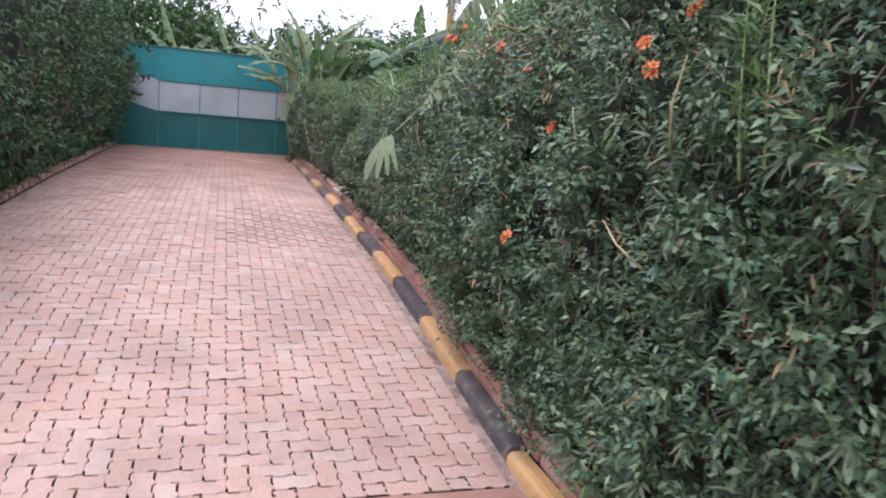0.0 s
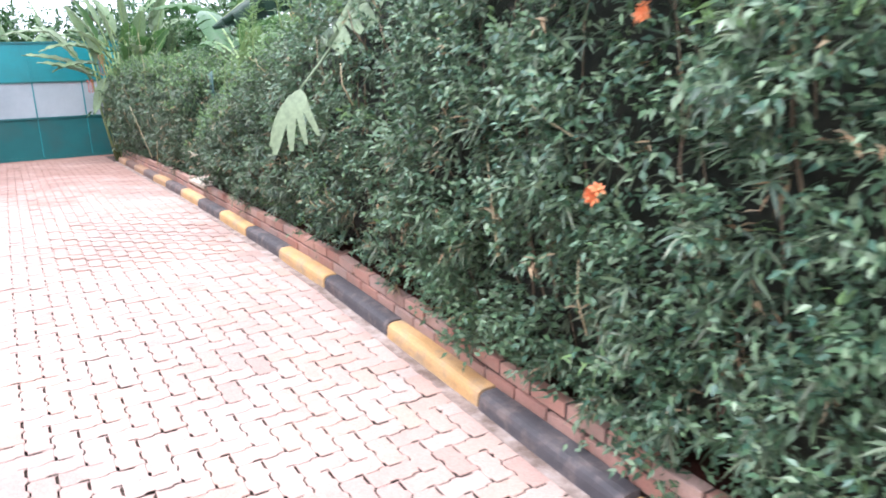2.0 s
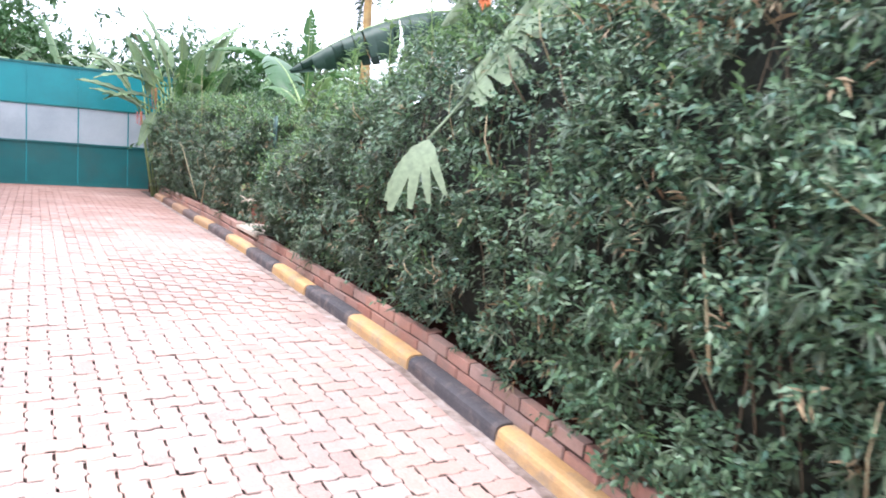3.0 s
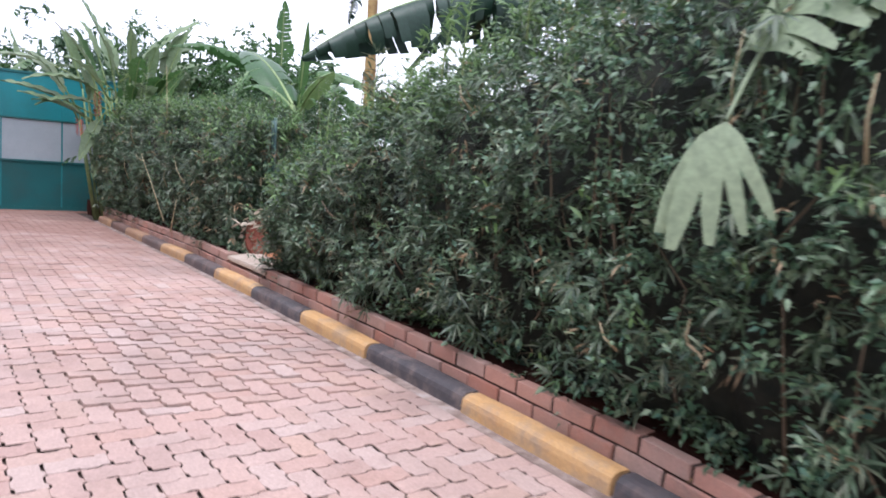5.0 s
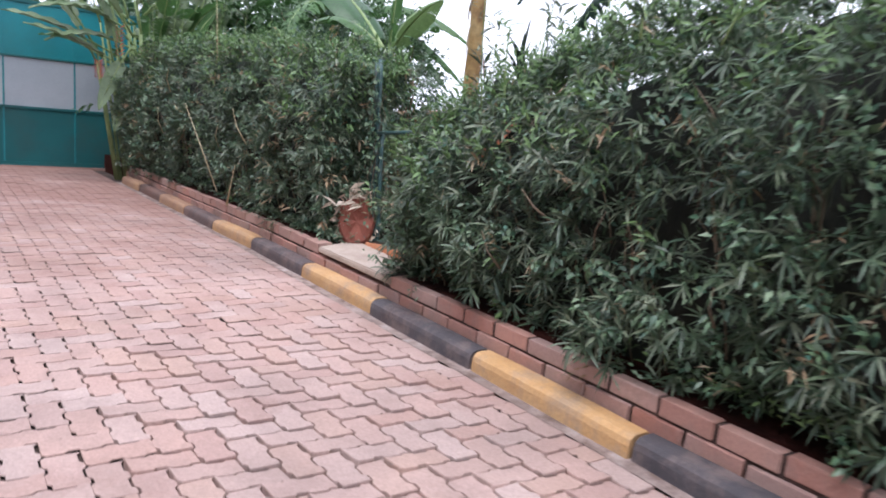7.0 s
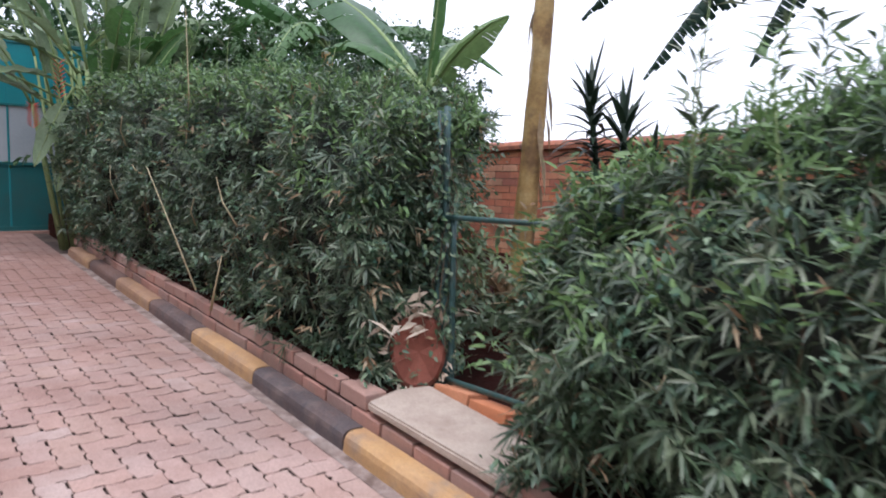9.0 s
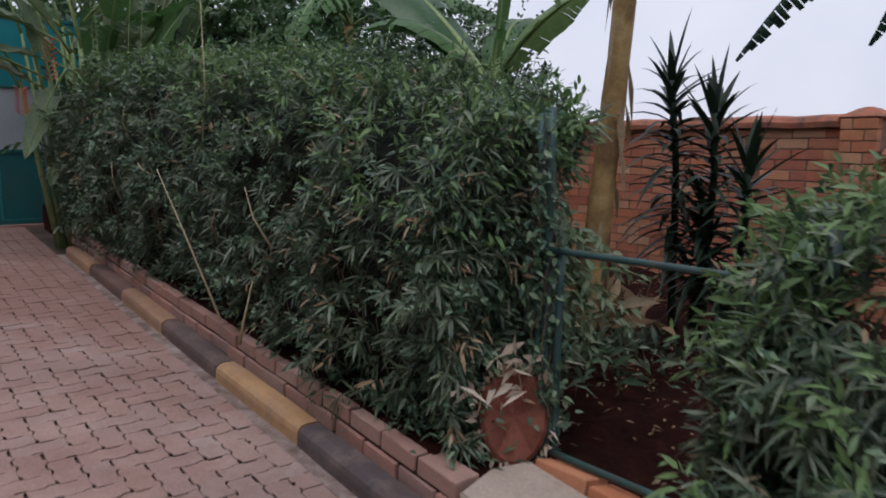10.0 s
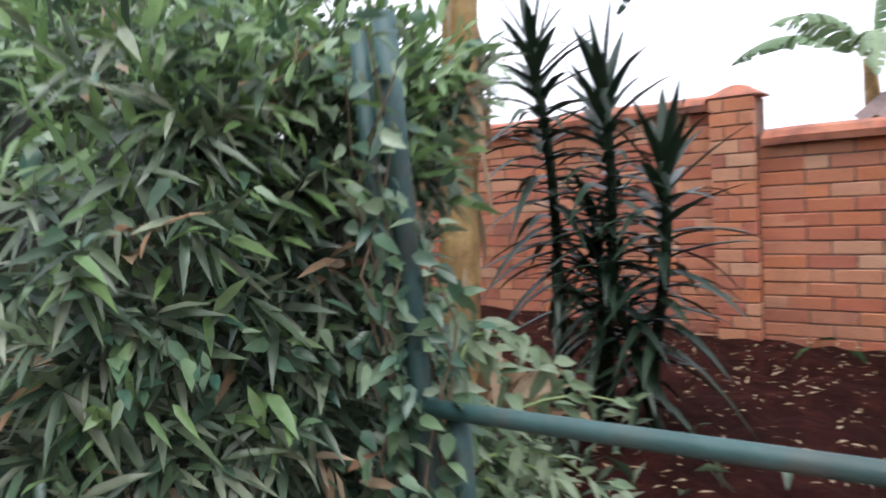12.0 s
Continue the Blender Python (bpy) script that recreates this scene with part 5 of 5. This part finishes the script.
tagged(part("foliage", leaf_mesh("foliage", PP - off, np.stack([r.normal(-0.1, 0.7, n), r.normal(-0.5, 0.5, n), r.normal(-0.25, 0.5, n)], 1), r.normal(0, 0.5, (n, 3)) + np.array([-0.2, -0.6, 0.6]), r.uniform(0.025, 0.045, n), r.uniform(0.014, 0.024, n), fine=True), LEAF_TRUMPET, creeper), kind="stuff")

# shrub draped in creeper behind the clipped hedge
for sx, sy, sz, rad, count, seed, mat in ((1.0, 8.5, 1.95, 0.34, 330, 501, LEAF_TRUMPET), (1.25, 9.4, 2.2, 0.45, 420, 502, LEAF_TRUMPET), (1.3, 10.6, 2.45, 0.5, 420, 503, LEAF_TREE), (1.5, 8.75, 2.2, 0.42, 420, 504, LEAF_TRUMPET), (1.95, 9.5, 2.35, 0.5, 460, 505, LEAF_TREE), (2.3, 10.6, 2.4, 0.5, 420, 506, LEAF_TREE)):
    r = np.random.default_rng(seed)
    shrub = empty("shrub", pose(sx, sy, float(soil_z(sx, sy))), "loose shrub draped in creeper behind the clipped hedge", "shrub")
    off = np.array(shrub.location)
    lines = []
    for k in range(9):
        a = k * 0.7
        lines.append((curve_pts((0, 0, -0.05), (rad * math.cos(a) * 0.7, rad * math.sin(a) * 0.7, sz - off[2] + r.uniform(-0.3, 0.2)), 0.2, 7), np.linspace(0.014, 0.004, 7)))
    tagged(part("branch", tubes_mesh("branch", lines, 6), BARK, shrub), kind="stuff")
    N = unit(r.normal(0, 1, (count, 3)))
    P = N * np.array([rad, rad, rad * 1.5]) * r.uniform(0.6, 1.1, (count, 1)) + np.array([0, 0, sz - off[2] - 0.25])
    tagged(part("foliage", leaf_mesh("foliage", *sprigs(P, N, 12, 0.16, 0.05, 0.024, 0.1, seed)), mat, shrub), kind="stuff")

# ---------------------------------------------------------------- trees behind gate, hedges and wall
def tree(x, y, z, h, crown_r, seed, leaf, count=5200, label="broad leafy tree beyond the gate", ll=0.2, spread=1.0):
    r = np.random.default_rng(seed)
    thing = empty("tree", pose(x, y, z), label, "tree")
    trunk = [np.array([0.1 * math.sin(3 * t), 0.1 * math.cos(2 * t) - 0.1, h * 0.62 * t]) for t in np.linspace(-0.03, 1, 9)]
    lines = [(np.array(trunk), np.linspace(0.14, 0.07, 9) * h / 5)]
    centres = []
    for k in range(15):
        a, t = k * 2.4 + r.normal(0, 0.3), r.uniform(0.4, 1.0)
        s = trunk[int(t * 8)]
        e = s + np.array([math.cos(a) * crown_r * r.uniform(0.4, 1) * spread, math.sin(a) * crown_r * r.uniform(0.4, 1) * spread, h * r.uniform(0.05, 0.4)])
        C = curve_pts(s, e, 0.2 * h * 0.3, 6)
        lines.append((C, np.linspace(0.05, 0.012, 6) * h / 5))
        centres += [C[3], C[4], C[5], C[5] + r.normal(0, 0.25, 3)]
    part("trunk", tubes_mesh("trunk", lines, 7), BARK, thing)
    centres = np.array(centres)
    n = count // 10
    P = centres[r.integers(0, len(centres), n)] + r.normal(0, 1, (n, 3)) * crown_r * np.array([0.24, 0.24, 0.17])
    N = unit(r.normal(0, 1, (n, 3)) + np.array([0, 0, 0.5]))
    part("crown", leaf_mesh("crown", *sprigs(P, N, 10, 0.3, ll, ll * 0.42, 0.2, seed)), leaf, thing)
    return thing


tree(-6.2, 17.0, 1.1, 5.6, 2.2, 1, LEAF_TREE)
tree(-3.4, 20.3, 1.2, 5.2, 2.2, 2, LEAF_TREE)
tree(-9.0, 20.0, 1.2, 7.5, 3.0, 3, LEAF_DARK, 5200)
tree(-2.8, 18.2, 1.2, 3.9, 1.9, 13, LEAF_TREE)
tree(-1.6, 19.8, 1.3, 3.6, 1.9, 4, LEAF_TREE)
tree(-4.6, 18.8, 1.2, 4.6, 2.0, 11, LEAF_TREE)
tree(0.8, 19.3, 1.3, 2.9, 1.6, 12, LEAF_TREE)
tree(-5.6, 9.0, 0.8, 5.4, 2.2, 5, LEAF_DARK, 6000, "dark tree overhanging the drive")
tree(-6.0, 4.5, 0.5, 5.0, 2.0, 6, LEAF_DARK, 5000, "dark tree above the overgrown hedge")
tree(2.6, 22.0, 1.3, 4.2, 2.0, 7, LEAF_TREE)
tree(3.4, 15.0, 1.0, 3.0, 1.4, 8, LEAF_TREE, 4200, "leafy tree behind the hedge")
tree(1.5, 13.6, 1.0, 3.2, 1.1, 14, LEAF_TREE, 5200, "bushy tree behind the hedge", 0.14)
tree(2.3, 12.7, 0.9, 3.0, 1.0, 15, LEAF_TREE, 5200, "bushy tree behind the hedge", 0.14)
tree(0.9, 16.6, 1.1, 3.6, 1.3, 16, LEAF_DARK, 5200, "bushy dark tree by the gate", 0.16)
tree(-5.4, 13.0, 0.9, 5.6, 1.7, 17, LEAF_DARK, 6000, "dark tree overhanging the gate end of the drive")
tree(3.2, -1.2, 0.1, 4.4, 1.7, 10, LEAF_DARK, 5200, "dark tree behind the tall hedge")
for k, (x, y) in enumerate(((-2.6, 16.3), (-1.3, 16.6), (-3.6, 16.9), (-0.4, 17.4), (-4.8, 16.0))):
    banana((x, y, float(gz(y))), (x + 0.1, y, 3.0), 0.1, [((x + 1.1, y - 0.5, 3.3), 0.5, 0.4, None), ((x - 1.1, y - 0.4, 3.1), 0.5, 0.4, None), ((x + 0.3, y - 1.0, 3.2), 0.6, 0.4, None), ((x - 0.4, y + 0.2, 4.5), 0.1, 0.35, None), ((x + 0.9, y + 0.6, 3.9), 0.3, 0.4, None), ((x - 0.9, y + 0.4, 3.9), 0.3, 0.4, None)],
           "banana plant behind the gate", HELICONIA, 500 + 10 * k, hang=0.35, torn=0.4)

# ---------------------------------------------------------------- pieces: wall bricks, paving stones, pavers
WB_L, WB_H = 0.272, 0.0885
WALL_BRICKS = [brick_data(0.1, WB_L - 0.012, WB_H - 0.009, BRICK) for _ in range(5)]
rest_V, rest_F, made = [], [], 0
tmpl = np.array([(sx * 0.05, sy * (WB_L - 0.012) / 2, sz * (WB_H - 0.009) / 2) for sx in (-1, 1) for sy in (-1, 1) for sz in (-1, 1)])
tface = np.array([(0, 1, 3, 2), (0, 4, 5, 1), (2, 3, 7, 6), (1, 5, 7, 3), (0, 2, 6, 4)])
for y0, y1, top in BAYS:
    rows = int((top - float(soil_z(5, y0)) + 0.3) / WB_H)
    for rr_ in range(rows):
        z = top - (rr_ + 0.5) * WB_H
        cols = int((y1 - y0 - 0.27) / WB_L) + 2
        for c in range(cols):
            y = y0 + 0.14 + (c + 0.5 * (rr_ % 2)) * WB_L
            if y - WB_L / 2 < y0 + 0.13 or y + WB_L / 2 > y1 - 0.13:
                if y > y1 + 0.0 or y < y0:
                    continue
                y = min(max(y, y0 + 0.135 + WB_L / 2), y1 - 0.135 - WB_L / 2)
            jx = random.uniform(-0.004, 0.004)
            if 6.3 < y < 9.6 and made < 300:
                part("brick", WALL_BRICKS[(c * 3 + rr_) % 5], None, wall, "", pose(WALL_X + 0.051 + jx, y, z, 0, 0, random.uniform(-0.5, 0.5)))
                made += 1
            else:
                o = len(rest_V) * 8
                rest_V.append(tmpl + np.array([WALL_X + 0.051 + jx, y, z]))
                rest_F.append(tface + o)
tagged(part("bricks", npmesh("bricks", np.concatenate(rest_V), np.concatenate(rest_F), True), BRICK_REST, wall), kind="stuff")

# crazy paving before the drive
sr = np.random.default_rng(12)
SX, SY = 0.3, 0.26
pts = {}
for i in range(-1, 15):
    for j in range(-1, 36):
        pts[i, j] = np.array([ROAD_L + i * SX + sr.normal(0, 0.055), -0.345 - j * SY + sr.normal(0, 0.045)]) if j > 0 else np.array([ROAD_L + i * SX + sr.normal(0, 0.06), -0.345])
rest_V, rest_F, made = [], [], 0


def stone_shape(c, q):
    """A flat stone within four corners, its edges drawn in and its corners knocked off."""
    ring = []
    for k in range(4):
        a, b = q[k], q[(k + 1) % 4]
        for t in (0.2, 0.52, 0.8):
            p = a + (b - a) * t
            ring.append(c + (p - c) * (0.94 + sr.normal(0, 0.02)))
    return ring


for j in range(0, 34):
    for i in range(0, 13):
        q = [pts[i, j], pts[i + 1, j], pts[i + 1, j + 1], pts[i, j + 1]]
        c = sum(q) / 4
        if c[0] > -0.1:
            continue
        ring = stone_shape(c, q)
        z = float(gz(c[1])) + sr.normal(0, 0.002)
        m = len(ring)
        V = [(p[0] - c[0], p[1] - c[1], -0.004) for p in ring] + [(0.95 * (p[0] - c[0]), 0.95 * (p[1] - c[1]), 0.003) for p in ring] + [(1.02 * (p[0] - c[0]), 1.02 * (p[1] - c[1]), -0.03) for p in ring]
        F = [tuple(range(m, 2 * m))] + [(k, (k + 1) % m, m + (k + 1) % m, m + k) for k in range(m)] + [(2 * m + k, 2 * m + (k + 1) % m, (k + 1) % m, k) for k in range(m)]
        F[0] = F[0][::-1]
        me = pymesh("stone", V, [f[::-1] for f in F])
        part("stone", me, STONE, apron, "", pose(c[0], c[1], z, slope(c[1])))
strip = part("edging", box_bm(ROAD_L - 0.05, -0.03, -0.325, -0.208, -0.22, -0.134, 0.008), EDGING, apron, "red concrete strip between stones and pavers")

# interlocking pavers laid in herringbone
PL, PW, GAP, END = 0.202, 0.101, 0.006, 0.0045
wave = [(-0.5, 1), (-0.36, 1), (-0.3, -1), (-0.06, -1), (0.0, 1), (0.14, 1), (0.2, -1), (0.44, -1), (0.5, 1)]


def paver_outline():
    right = [(PW / 2 - GAP / 2 + 0.0058 * s, t * (PL - END)) for t, s in wave]
    left = [(-PW / 2 + GAP / 2 + 0.0058 * s, t * (PL - END)) for t, s in wave][::-1]
    return np.array(right + left)


OUT = paver_outline()
m = len(OUT)
PV = np.concatenate([np.c_[OUT * np.array([[0.972, 0.984]]), np.zeros(m)], np.c_[OUT, np.full(m, -0.004)], np.c_[OUT, np.full(m, -0.03)]])
PF = [tuple(range(m))] + [(m + k, m + (k + 1) % m, (k + 1) % m, k) for k in range(m)] + [(2 * m + k, 2 * m + (k + 1) % m, m + (k + 1) % m, m + k) for k in range(m)]
paver_me = pymesh("paver", PV, PF)
paver_me.materials.append(PAVER)
pr = np.random.default_rng(21)
rest_V, rest_F, made = [], [], 0
half = m // 2
quads = [(k, k + 1, m - 2 - k, m - 1 - k) for k in range(half - 1)] + [f for f in PF[1:m + 1]]
quads = np.array(quads)
PV2 = PV[:2 * m]
cols, rows = int((ROAD_R - ROAD_L) / PW), int((GATE_Y - 0.1 + 0.2) / PW)
for c in range(cols):
    for row in range(rows):
        kind = (c - row) % 4
        if kind in (1, 2):
            continue
        across = kind == 0
        # blocks that meet the border are cut to half their length
        cut = (across and c == cols - 1) or (not across and row == rows - 1)
        long_ = 0.5 if cut else 1.0
        x = ROAD_R - (c + (long_ if across else 0.5)) * PW
        y = -0.2 + (row + (0.5 if across else long_)) * PW
        z = float(gz(y)) + pr.normal(0, 0.0016)
        s, tx = math.radians(slope(y)), pr.normal(0, 0.005)
        if 4.0 < y < 6.2 and x > -1.45 and made < 300 and not cut:
            part("paver", paver_me, None, road, "", pose(x, y, z, math.degrees(s + pr.normal(0, 0.006)), math.degrees(tx), pr.normal(0, 0.4) + (90 if across else 0)))
            made += 1
        else:
            V = PV2 * np.array([[1, long_, 1]])
            if across:
                V = np.stack([-V[:, 1], V[:, 0], V[:, 2]], 1)
            zz = V[:, 2] + V[:, 1] * math.tan(s) - V[:, 0] * tx
            rest_F.append(quads + len(rest_V) * 2 * m)
            rest_V.append(np.c_[V[:, 0] + x, V[:, 1] + y, zz + z])
# half blocks fill the gaps along the first row and the first column
for c in range(2, cols, 4):
    x, y = ROAD_R - (c + 0.5) * PW, -0.2 + PW / 2
    V = PV2 * np.array([[1, 0.5, 1]])
    rest_F.append(quads + len(rest_V) * 2 * m)
    rest_V.append(np.c_[V[:, 0] + x, V[:, 1] + y, V[:, 2] + float(gz(y))])
for row in range(rows):
    if (0 - row) % 4 == 1:
        x, y = ROAD_R - PW / 2, -0.2 + (row + 0.5) * PW
        V = PV2 * np.array([[1, 0.5, 1]])
        rest_F.append(quads + len(rest_V) * 2 * m)
        rest_V.append(np.c_[V[:, 0] + x, V[:, 1] + y, V[:, 2] + V[:, 1] * math.tan(math.radians(slope(y))) + float(gz(y))])
tagged(part("pavers", npmesh("pavers", np.concatenate(rest_V), np.concatenate(rest_F), True), PAVER_REST, road), kind="stuff")
